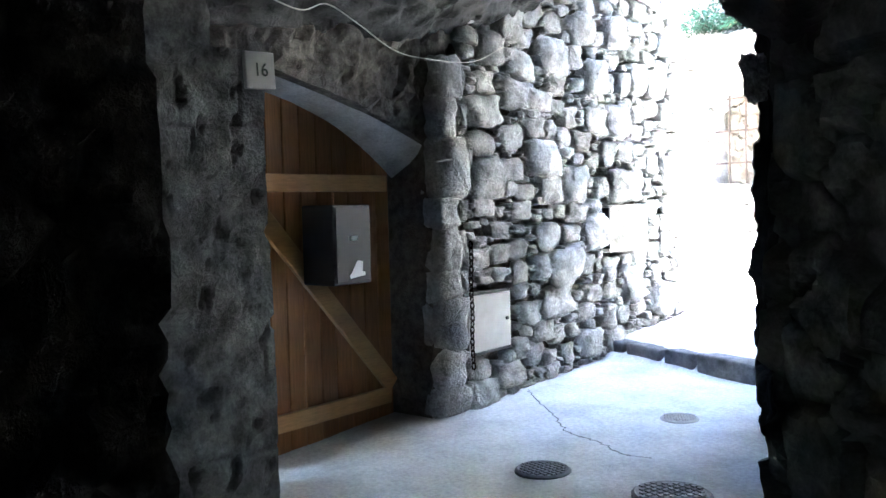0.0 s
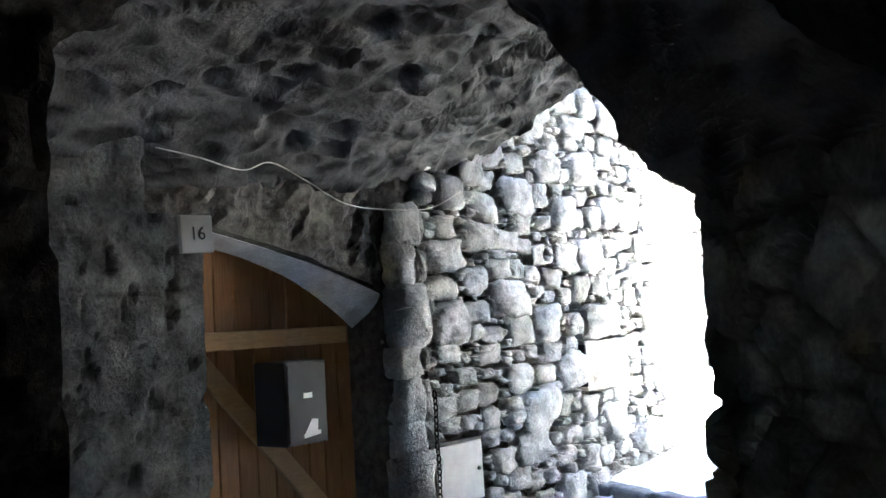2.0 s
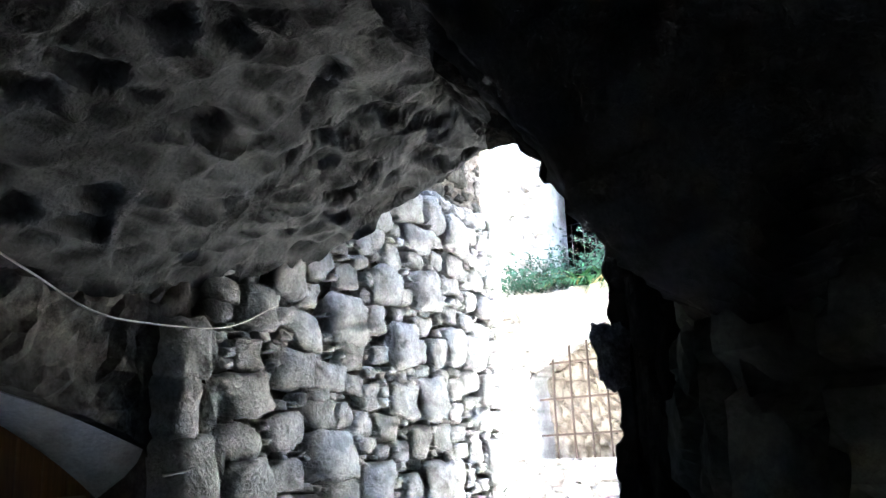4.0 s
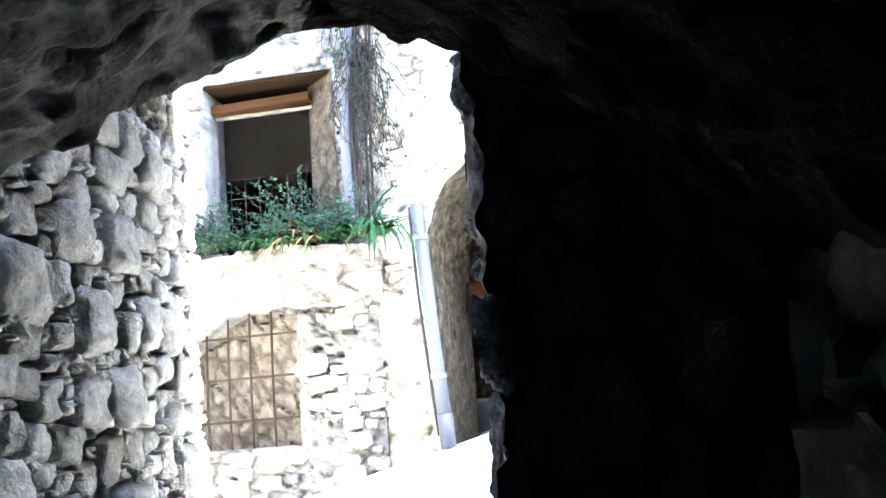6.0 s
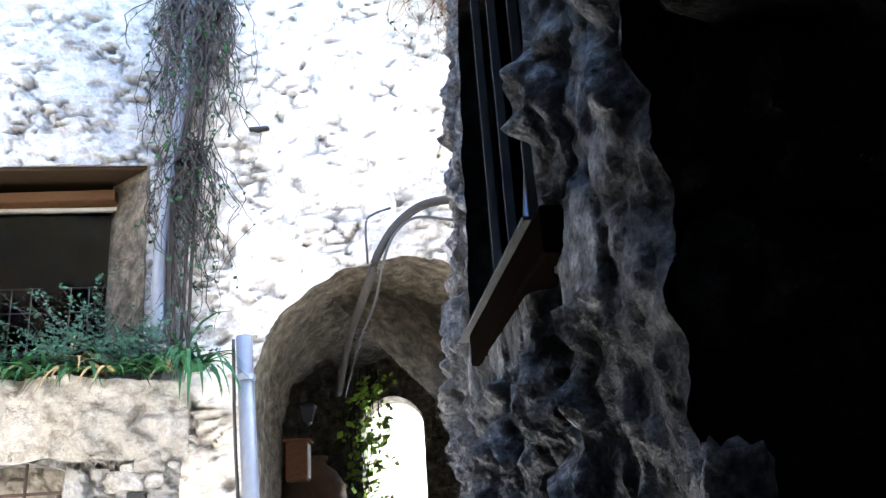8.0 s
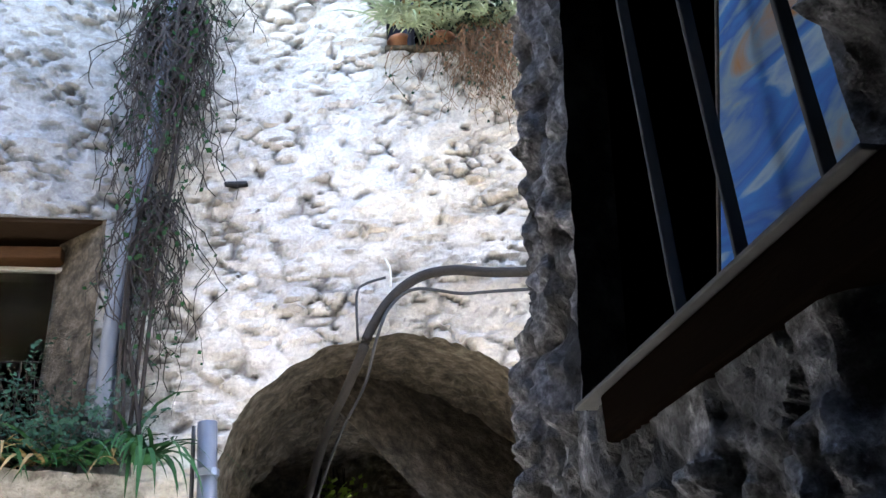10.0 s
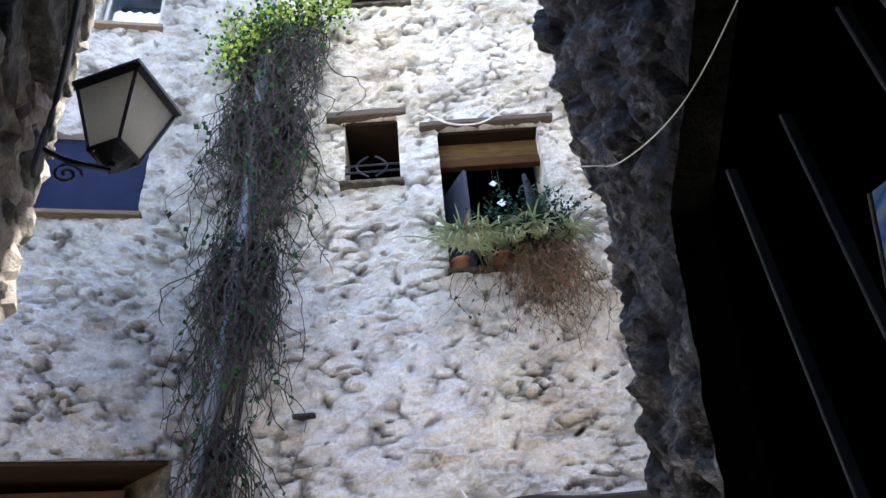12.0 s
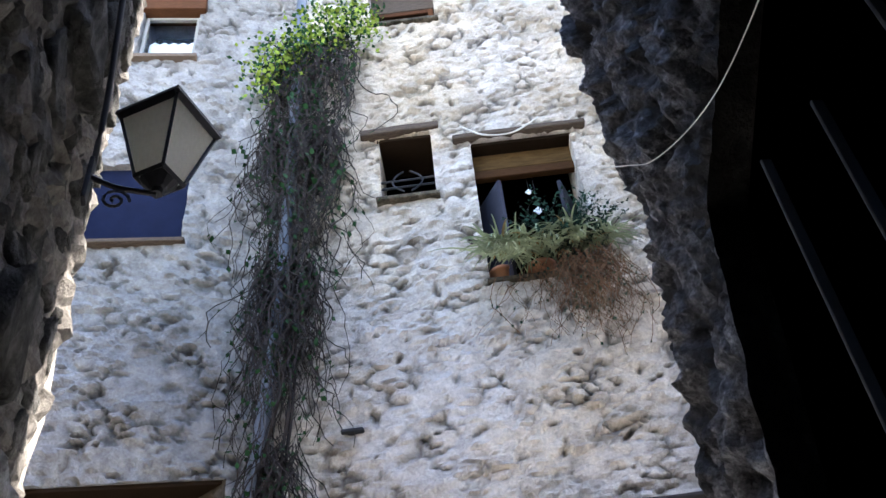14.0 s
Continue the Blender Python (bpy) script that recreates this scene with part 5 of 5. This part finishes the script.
# Added black cord that stands in for the shadow gap beside the downpipe.
cable("pipe_side_cable", [FRONT(-4.78, 3.6, 0.05), FRONT(-4.755, 2.9, 0.06), FRONT(-4.715, 2.3, 0.06), FRONT(-4.66, 1.6, 0.06)], 0.014, M_CABLE, "black line standing in for the shadow beside the downpipe")
cable("loop_cable", [FRONT(-3.79, 4.1, 0.06), FRONT(-3.79, 4.41, 0.07), FRONT(-3.73, 4.49, 0.06), FRONT(-3.6, 4.53, 0.06)], 0.009, M_CABLE, "thin dark cable loop beside the archway")
cable("tie_cable", [FRONT(-3.6, 4.66, 0.07), FRONT(-3.57, 4.57, 0.1), FRONT(-3.57, 4.45, 0.07)], 0.007, M_WHITECABLE, "short pale wire beside the thick cable")
cable("window_wire", [FRONT(-3.6, 8.2, 0.06), FRONT(-3.4, 8.03, 0.08), FRONT(-3.15, 8.02, 0.08), FRONT(-2.9, 8.2, 0.06)], 0.008, M_WHITECABLE, "thin pale wire slung over the window")
cable("corner_cable", [LEFT(3.55, 7.5, 0.05), LEFT(3.6, 5.6, 0.06), LEFT(3.75, 4.95, 0.07), LEFT(3.9, 4.6, 0.07), LEFT(4.0, 4.3, 0.06)], 0.010, M_CABLE, "black cable running down the rubble wall to the lantern")
cable("east_wall_cable", [RIGHT(1.92, 4.5, 0.06), RIGHT(1.69, 4.27, 0.06), RIGHT(1.51, 4.1, 0.06), RIGHT(1.22, 3.93, 0.06), RIGHT(0.97, 3.85, 0.06), RIGHT(0.64, 3.83, 0.06), RIGHT(0.51, 3.86, 0.06), RIGHT(0.3, 3.95, 0.06)], 0.0018, M_WHITECABLE, "thin pale cable slung across the east wall")
cable("overhead_cable", [RIGHT(1.76, 5.45, 0.02), RIGHT(1.76, 5.45, 0.1).lerp(LEFT(3.41, 6.46, 0.1), 0.5) - Vector((0, 0, 0.02)), LEFT(3.41, 6.46, 0.02)], 0.009, M_CABLE, "black twisted cable strung between the two walls")



# ---- east window: bars, sill, picture ----


def build_east_window():
    w = empty("window_7", frame_of(RIGHT, 0, 0, 0), "high window with grey bars in the dark wall", "window", kind="structure")
    for s, top in ((1.12, 3.68), (0.885, 3.6), (0.635, 3.6)):
        bm = bmesh.new()
        box(bm, (s - 0.005, -0.022, 2.70), (s + 0.005, 0.004, top), None, 0.003)
        part("bar", bm, M_BARS, w)
    bm = bmesh.new()
    box(bm, (0.5, -0.3, 2.688), (1.6, 0.05, 2.698), None, 0.003)
    part("sill", bm, M_BARS, w)
    # Added near-black strip, standing in for dark stone under the sill.
    bm = bmesh.new()
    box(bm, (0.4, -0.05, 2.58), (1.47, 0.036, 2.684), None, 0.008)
    part("apron_board", bm, M_SILL_DARK, w, "near-black brown strip standing in for dark stone under the sill")
    bm = bmesh.new()
    box(bm, (0.57, -0.2, 2.7), (1.75, -0.16, 2.75), None, 0.004)
    part("bottom_rail", bm, M_OLDWOOD, w)
    p = empty("painting", frame_of(RIGHT, 0.885, 2.70, -0.09), "blue and white abstract canvas leaning behind the bars", "painting")
    bm = bmesh.new()
    box(bm, (-0.26, 0, 0), (0.20, 0.02, 0.66), pose(0, 0, 0, 3, -17, 0), 0.004)
    part("canvas", bm, M_CANVAS, p)
    for lo, hi in (((-0.272, -0.01, 0.0), (-0.262, 0.022, 0.66)), ((0.202, -0.01, 0.0), (0.212, 0.022, 0.66))):
        bm = bmesh.new()
        box(bm, lo, hi, pose(0, 0, 0, 3, -17, 0), 0.003)
        part("stretcher_edge", bm, M_OLDWOOD, p)


build_east_window()

# ---- plants ----


def blade(bm, base, way, length, width, droop, seg=6, fold=0.25):
    """One strap leaf that arches over."""
    p, d = Vector(base), Vector(way).normalized()
    side = d.cross(Vector((0, 0, 1)))
    side = side.normalized() if side.length > 0.05 else Vector((1, 0, 0))
    prev = None
    for i in range(seg + 1):
        t = i / seg
        w = width * (0.5 + 0.5 * math.sin(math.pi * min(1, t * 0.8 + 0.2))) * (1 - t ** 3)
        up = side.cross(d).normalized()
        row = [bm.verts.new(p - side * w + up * w * fold), bm.verts.new(p), bm.verts.new(p + side * w + up * w * fold)]
        if prev:
            bm.faces.new((prev[0], prev[1], row[1], row[0]))
            bm.faces.new((prev[1], prev[2], row[2], row[1]))
        prev = row
        p = p + d * (length / seg)
        d = (d + Vector((0, 0, -droop / seg))).normalized()


def strap_clump(name, base, n, length, width, droop, mat, label, out=(0, -1), spread=1.0, rise=0.9, dry=0.0):
    """A tuft of arching strap leaves, some of them dry."""
    d = empty(name, Matrix.Translation(base), label, "plant")
    green, straw = bmesh.new(), bmesh.new()
    for i in range(n):
        a = random.uniform(-math.pi, math.pi)
        h = Vector((math.cos(a) * spread + out[0] * 0.6, math.sin(a) * spread + out[1] * 0.6, random.uniform(0.3, 1.3) * rise))
        b = Vector((random.gauss(0, 0.05), random.gauss(0, 0.03), 0))
        is_dry = random.random() < dry
        blade(straw if is_dry else green, b, h, length * random.uniform(0.55, 1.15), width * random.uniform(0.6, 1.2), droop * random.uniform(0.6, 1.4))
    part("foliage", green, mat, d, smooth=True)
    if dry:
        part("dry_foliage", straw, M_STRAW, d, "dry straw-coloured leaves", smooth=True)
    return d


def fern_clump(name, base, n, height, label, out=(0, -1)):
    """Fine stems set with small leaflets."""
    d = empty(name, Matrix.Translation(base), label, "plant")
    st, lf = bmesh.new(), bmesh.new()
    for i in range(n):
        a = random.uniform(-math.pi, math.pi)
        p = Vector((random.gauss(0, 0.12), random.gauss(0, 0.05), 0))
        w = Vector((math.cos(a) * 0.5 + out[0] * 0.4, math.sin(a) * 0.5 + out[1] * 0.4, random.uniform(0.5, 1.4))).normalized()
        L = height * random.uniform(0.4, 1.2)
        pts = [p.copy()]
        for k in range(7):
            w = (w + Vector((random.gauss(0, 0.12), random.gauss(0, 0.12), -0.12))).normalized()
            p = p + w * L / 7
            pts.append(p.copy())
            for q in range(5):
                o = Vector((random.gauss(0, 1), random.gauss(0, 1), random.gauss(0, 0.6))).normalized()
                s = random.uniform(0.018, 0.045)
                t = o.cross(w).normalized() * s * 0.28
                c = p + w * random.uniform(-0.04, 0.04)
                lf.faces.new([lf.verts.new(v) for v in (c, c + o * s * 0.5 + t, c + o * s, c + o * s * 0.5 - t)])
        tube(st, pts, 0.0025, 3, 0.5)
    part("stem_mass", st, M_STEM, d)
    part("foliage", lf, M_FERN, d)
    return d


def on_ledge(s, d=0.08):
    return WING(s, 3.38, d)


for s, n, h in ((1.95, 26, 0.45), (1.75, 30, 0.5), (1.55, 34, 0.5), (1.35, 26, 0.42), (0.75, 30, 0.75), (0.5, 34, 0.8), (0.3, 22, 0.6), (0.12, 18, 0.5)):
    fern_clump("feathery_plant", on_ledge(s), n, h, "grey-green feathery plant on the window ledge")
for s, n, ln, mt, dr in ((1.15, 26, 0.5, M_LEAF, 0.1), (0.95, 30, 0.55, M_LEAF, 0.15), (0.72, 34, 0.6, M_LEAF, 0.45), (0.45, 34, 0.6, M_LEAF, 0.4), (0.18, 26, 0.55, M_LEAF, 0.2)):
    strap_clump("strap_leaf_plant", on_ledge(s), n, ln, 0.018, 1.5, mt, "green strap-leaved plant with dry leaves on the ledge", dry=dr)
strap_clump("drooping_palm_leaf", on_ledge(-0.06, 0.12), 26, 0.75, 0.02, 2.6, M_LEAF, "green palm-like plant drooping over the ledge", out=(0.9, -1), spread=0.6)
strap_clump("hanging_leaf_tuft", on_ledge(0.75, 0.2), 8, 0.3, 0.016, 3.0, M_LEAF, "green leaves hanging off the ledge", out=(0, -1.6), spread=0.4)


def build_pot(x, z, d, r):
    o = empty("flower_pot", Matrix.Translation(FRONT(x, z, d)), "terracotta flower pot on the window sill", "flower pot", "pots in the window")
    bm = bmesh.new()
    turned(bm, [(r * 0.7, 0), (r * 0.95, r * 1.3), (r * 1.08, r * 1.3), (r * 1.08, r * 1.6), (r * 0.95, r * 1.6), (r * 0.9, r * 1.4)], 16)
    part("body", bm, M_TERRA, o, smooth=True)


for x, r in ((-3.42, 0.1), (-3.1, 0.11), (-2.72, 0.1)):
    build_pot(x, 6.495, -0.16, r)
    strap_clump("spider_plant", FRONT(x, 6.64, 0.05), 46, 0.42, 0.01, 2.0, M_PALE, "pale striped spider plant in the window", dry=0.08)
strap_clump("spider_plant", FRONT(-3.35, 6.6, 0.16), 44, 0.4, 0.01, 2.2, M_PALE, "pale striped spider plant hanging from the window", out=(0, -1.2))
strap_clump("spider_plant", FRONT(-2.6, 6.66, 0.12), 34, 0.34, 0.01, 2.0, M_PALE, "pale striped spider plant hanging from the window", out=(0.4, -1))
for x in (-3.45, -3.22, -3.02, -2.82):
    strap_clump("spider_plant", FRONT(x, 6.62, 0.15), 44, 0.46, 0.011, 2.0, M_PALE, "pale striped spider plant spilling over the sill", out=(0, -0.8), dry=0.06)
for x in (-2.95, -2.78):
    fern_clump("leafy_pot_plant", FRONT(x, 6.62, 0.1), 40, 0.42, "dense green pot plant in the window")


def tangle(bm, top, n, length, wide, r, fall=1.0, out=0.12, fn=None, leaf=None, leaf_n=0, leaf_size=0.03):
    """Hanging, wandering dry shoots."""
    for i in range(n):
        s = top[0] + random.uniform(-wide, wide)
        p = Vector((s, random.uniform(0.03, out), top[1] + random.uniform(-0.3, 0.1) * length * 0.3))
        v = Vector((random.gauss(0, 0.5), random.gauss(0, 0.3), -1))
        pts = []
        L = length * random.uniform(0.3, 1.0)
        k = max(5, int(L / 0.09))
        for j in range(k):
            pts.append(fn(p.x, p.z, max(0.03, p.y)))
            v = (v * 0.75 + Vector((random.gauss(0, 0.45) + (top[0] - p.x) * 0.3, random.gauss(0, 0.3), -0.42 * fall))).normalized()
            p = p + v * 0.09
            p.y = min(max(p.y, 0.02), out * 1.6)
            if leaf is not None and random.random() < leaf_n:
                c = pts[-1]
                o = Vector((random.gauss(0, 1), random.gauss(0, 1) - 0.6, random.gauss(0, 0.7))).normalized()
                t = o.orthogonal().normalized()
                q = leaf_size * random.uniform(0.6, 1.4)
                leaf.faces.new([leaf.verts.new(w) for w in (c, c + o * q * 0.5 + t * q * 0.4, c + o * q, c + o * q * 0.5 - t * q * 0.4)])
        tube(bm, pts, r * random.uniform(0.6, 1.3), 3, 0.6)


def build_hanging_twigs():
    d = empty("trailing_dry_plant", Matrix.Translation(FRONT(-2.8, 6.5, 0.1)), "brown dry trailing plant hanging below the window", "plant")
    bm, lf = bmesh.new(), bmesh.new()
    tangle(bm, (-2.76, 6.55), 230, 1.05, 0.24, 0.0034, 0.8, 0.2, FRONT, lf, 0.35, 0.028)
    tangle(bm, (-2.95, 6.5), 70, 0.8, 0.3, 0.0032, 0.8, 0.12, FRONT, lf, 0.45, 0.03)
    tangle(bm, (-3.4, 6.45), 6, 0.9, 0.1, 0.004, 0.8, 0.08, FRONT, lf, 0.2, 0.03)
    for o in (bm, lf):
        bmesh.ops.translate(o, verts=o.verts, vec=-Vector(FRONT(-2.8, 6.5, 0.1)))
    part("twig_mass", bm, M_TWIG, d)
    part("foliage", lf, M_FERN, d, "small grey-green leaves")


build_hanging_twigs()


def build_vine():
    base = Vector(FRONT(-5.1, 1.6, 0.1))
    d = empty("climbing_vine", Matrix.Translation(base), "tall dry climbing vine with a sunlit leafy top on the downpipe", "vine")
    st, lf, yl = bmesh.new(), bmesh.new(), bmesh.new()
    tangle(st, (-4.95, 9.6), 190, 2.4, 0.42, 0.0058, 1.0, 0.24, FRONT, lf, 0.22, 0.05)
    tangle(st, (-5.03, 8.4), 210, 2.4, 0.36, 0.006, 1.0, 0.24, FRONT, lf, 0.2, 0.05)
    tangle(st, (-5.1, 6.8), 180, 2.2, 0.24, 0.006, 1.0, 0.22, FRONT, lf, 0.22, 0.045)
    tangle(st, (-5.12, 5.2), 110, 1.7, 0.16, 0.005, 1.0, 0.2, FRONT, lf, 0.3, 0.04)
    for k in range(5):
        x = -5.1 + random.uniform(-0.12, 0.12)
        tube(st, smooth_line([FRONT(x + random.gauss(0, 0.07), z, 0.12 + random.uniform(-0.03, 0.05)) for z in (3.4, 4.6, 5.8, 7.0, 8.2, 9.4)], 5), 0.014, 5, 0.6)
    for i in range(2300):
        a = random.random()
        x, z = -5.45 + 1.15 * a + random.gauss(0, 0.09), 9.25 + 0.6 * a + random.gauss(0, 0.16) - 0.5 * abs(a - 0.6)
        c = FRONT(x, z, random.uniform(0.08, 0.5))
        o = Vector((random.gauss(0, 1), random.gauss(0, 1) - 0.5, random.gauss(0, 0.6))).normalized()
        t = o.orthogonal().normalized()
        t.rotate(Matrix.Rotation(random.uniform(0, 6.28), 3, o))
        q = random.uniform(0.025, 0.062)
        bm = yl if random.random() < 0.6 else lf
        bm.faces.new([bm.verts.new(w) for w in (c, c + o * q * 0.5 + t * q * 0.38, c + o * q, c + o * q * 0.5 - t * q * 0.38)])
    for o in (st, lf, yl):
        bmesh.ops.translate(o, verts=o.verts, vec=-base)
    part("stem_mass", st, M_STEM, d, "tangled dry grey stems")
    part("green_foliage", lf, M_LEAF, d)
    part("sunlit_foliage", yl, M_YOUNG, d, "yellow-green leaves")


build_vine()


def build_arch_creeper():
    base = Vector((-4.08, 12.0, 2.95))
    d = empty("green_creeper", Matrix.Translation(base), "bright green creeper hanging at the far doorway", "plant")
    bm, st = bmesh.new(), bmesh.new()
    for i in range(330):
        p = Vector((random.gauss(-0.12, 0.13), random.uniform(-0.1, 0.35), random.uniform(-0.3, 1.0)))
        p.x += 0.25 * max(0, p.z - 0.75)
        o = Vector((random.gauss(0, 1), random.gauss(0, 1), random.gauss(0, 0.7))).normalized()
        t = o.orthogonal().normalized()
        q = random.uniform(0.05, 0.11)
        bm.faces.new([bm.verts.new(w) for w in (p, p + o * q * 0.5 + t * q * 0.42, p + o * q, p + o * q * 0.5 - t * q * 0.42)])
    for i in range(10):
        x = random.gauss(-0.12, 0.1)
        tube(st, smooth_line([(x, 0.1, 1.1), (x + random.gauss(0, 0.06), 0.12, 0.5), (x + random.gauss(0, 0.08), 0.1, -0.25)], 5), 0.006, 4)
    part("foliage", bm, M_YOUNG, d)
    part("stem_mass", st, M_STEM, d)


build_arch_creeper()

# ---- stones of the rubble walls ----


def pack(region, sizes, seed, skip=None):
    """Fill a wall face with blocks, the large ones first; returns (s, z, half width, half height)."""
    rnd = random.Random(seed)
    s0, z0, s1, z1 = region
    got = np.zeros((0, 4))
    for count, lo, hi, tries in sizes:
        made = 0
        for _ in range(tries):
            a = rnd.uniform(lo, hi)
            b = a * rnd.uniform(0.45, 0.8)
            s, z = rnd.uniform(s0 + a * 0.6, s1 - a), rnd.uniform(z0 + b * 0.6, z1 - b * 0.6)
            if skip and skip(s, z, a, b):
                continue
            if len(got):
                ds, dz = np.abs(got[:, 0] - s) - (got[:, 2] + a) * 0.97, np.abs(got[:, 1] - z) - (got[:, 3] + b) * 0.97
                if np.any((ds < 0.004) & (dz < 0.004)):
                    continue
            got = np.vstack([got, (s, z, a, b)])
            made += 1
            if made >= count:
                break
    return got


def stone_parts(parent, fn, blocks, mat, limit, proud, seed, rest_name, rough=0.32):
    """The larger blocks as pieces of their own on shared meshes, the rest joined."""
    rnd = random.Random(seed)
    kinds = []
    for i in range(16):
        vs, fs = stone_blob(i + seed, rough, 10, 16, rnd.uniform(0.34, 0.58))
        me = bpy.data.meshes.new("stone")
        me.from_pydata([tuple(v) for v in vs], [], fs)
        me.materials.append(mat)
        me.polygons.foreach_set("use_smooth", [True] * len(me.polygons))
        kinds.append(me)
    order = sorted(blocks.tolist(), key=lambda b: -b[2] * b[3])
    rv, rf = [], []
    for i, (s, z, a, b) in enumerate(order):
        m = frame_of(fn, s, z, (rnd.uniform(0.2, 0.6) if proud > 0 else rnd.uniform(0.6, 1.2)) * proud) @ pose(0, 0, 0, rnd.uniform(-6, 6), rnd.uniform(-7, 7), rnd.uniform(-5, 5)) @ Matrix.Diagonal((a * 1.12, max(0.05, min(a, b) * 0.8), b * 1.14, 1))
        if i < limit:
            ob = new("stone", kinds[i % 16])
            ob.parent = parent
            ob.matrix_basis = m
        else:
            me = kinds[i % 16]
            k = len(rv)
            rv += [tuple(m @ v.co) for v in me.vertices]
            rf += [tuple(k + q for q in p.vertices) for p in me.polygons]
    if rv:
        me = bpy.data.meshes.new(rest_name)
        me.from_pydata(rv, [], rf)
        me.materials.append(M_SMALL if mat is M_RUBBLE else mat)
        me.polygons.foreach_set("use_smooth", [True] * len(me.polygons))
        ob = new(rest_name, me)
        ob.parent = parent
        ob["kind"] = "stuff"
        ob["label"] = "small rubble stones of the wall"


def west_skip(s, z, a, b):
    if 1.35 - a < s < 1.83 + a and 0.54 - b < z < 0.95 + b:
        return True
    if 3.03 - a * 0.8 < s < 3.65 + a * 0.8 and 1.06 - b * 0.8 < z < 1.4 + b * 0.8:
        return True
    return s - a < 1.36


blocks = pack((1.15, 0.24, 4.42, 3.3), ((34, 0.12, 0.18, 900), (110, 0.08, 0.125, 3000), (160, 0.05, 0.08, 4500), (240, 0.03, 0.05, 5500), (400, 0.018, 0.035, 5000)), 5, west_skip)
rnd = random.Random(21)
z = 0.26
while z < 2.2:
    h = rnd.uniform(0.06, 0.15)
    wide = rnd.uniform(0.08, 0.14)
    blocks = np.vstack([blocks, (1.125 + wide + rnd.uniform(-0.01, 0.02), z + h, wide, h)])
    if wide < 0.125:
        blocks = np.vstack([blocks, (1.15 + 2 * wide + 0.03, z + h, 0.03, h * 0.7)])
    z += 2 * h + 0.008
stone_parts(WEST, LEFT, blocks, M_RUBBLE, 300, 0.06, 5, "small_stones")
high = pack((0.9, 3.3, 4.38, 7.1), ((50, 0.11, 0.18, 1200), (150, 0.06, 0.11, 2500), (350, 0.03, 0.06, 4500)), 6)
# Upper stones of the same wall, coloured much darker than the rubble below.
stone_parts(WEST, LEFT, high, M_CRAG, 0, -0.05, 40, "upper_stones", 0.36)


def wing_skip(s, z, a, b):
    if grille_hole(s, z) < 0.03 + a * 0.7 or z - b < ground_z(WING(s, z, 0).x, 8.4) - 0.05:
        return True
    return noise.noise(Vector((s * 2.2, z * 2.2, 9))) < 0.04


lower = pack((-0.02, 1.15, 2.3, 3.0), ((24, 0.08, 0.13, 500), (60, 0.05, 0.08, 1500), (110, 0.03, 0.05, 2500)), 8, wing_skip)
stone_parts(WING_WALL, WING, lower, M_WASHED, 200, -0.025, 60, "small_stones", 0.4)


def kerb_stones():
    k = empty("kerb", Matrix.Identity(4), "dark worn stone kerb across the yard", "kerb", kind="structure")
    x = -4.75
    rnd = random.Random(4)
    while x < -3.2:
        w = rnd.uniform(0.28, 0.5)
        y0, y1 = KERB_Y - 0.06 * (x + 4.6), KERB_Y - 0.06 * (x + w + 4.6)
        z = ground_z(x, y0 - 0.1)
        bm = bmesh.new()
        box(bm, (0, -0.03, -0.1), (w - 0.015, 0.16, 0.115 + rnd.uniform(-0.012, 0.012)), None, 0.02)
        bmesh.ops.subdivide_edges(bm, edges=bm.edges[:], cuts=1)
        for v in bm.verts:
            v.co += 0.012 * noise.noise_vector(v.co * 7 + Vector((x, 0, 0)))
        ob = part("kerb_stone", bm, M_KERB, k)
        ob.matrix_basis = pose(x, y0, z, 0, 0, math.degrees(math.atan2(y1 - y0, w)))
        x += w


kerb_stones()
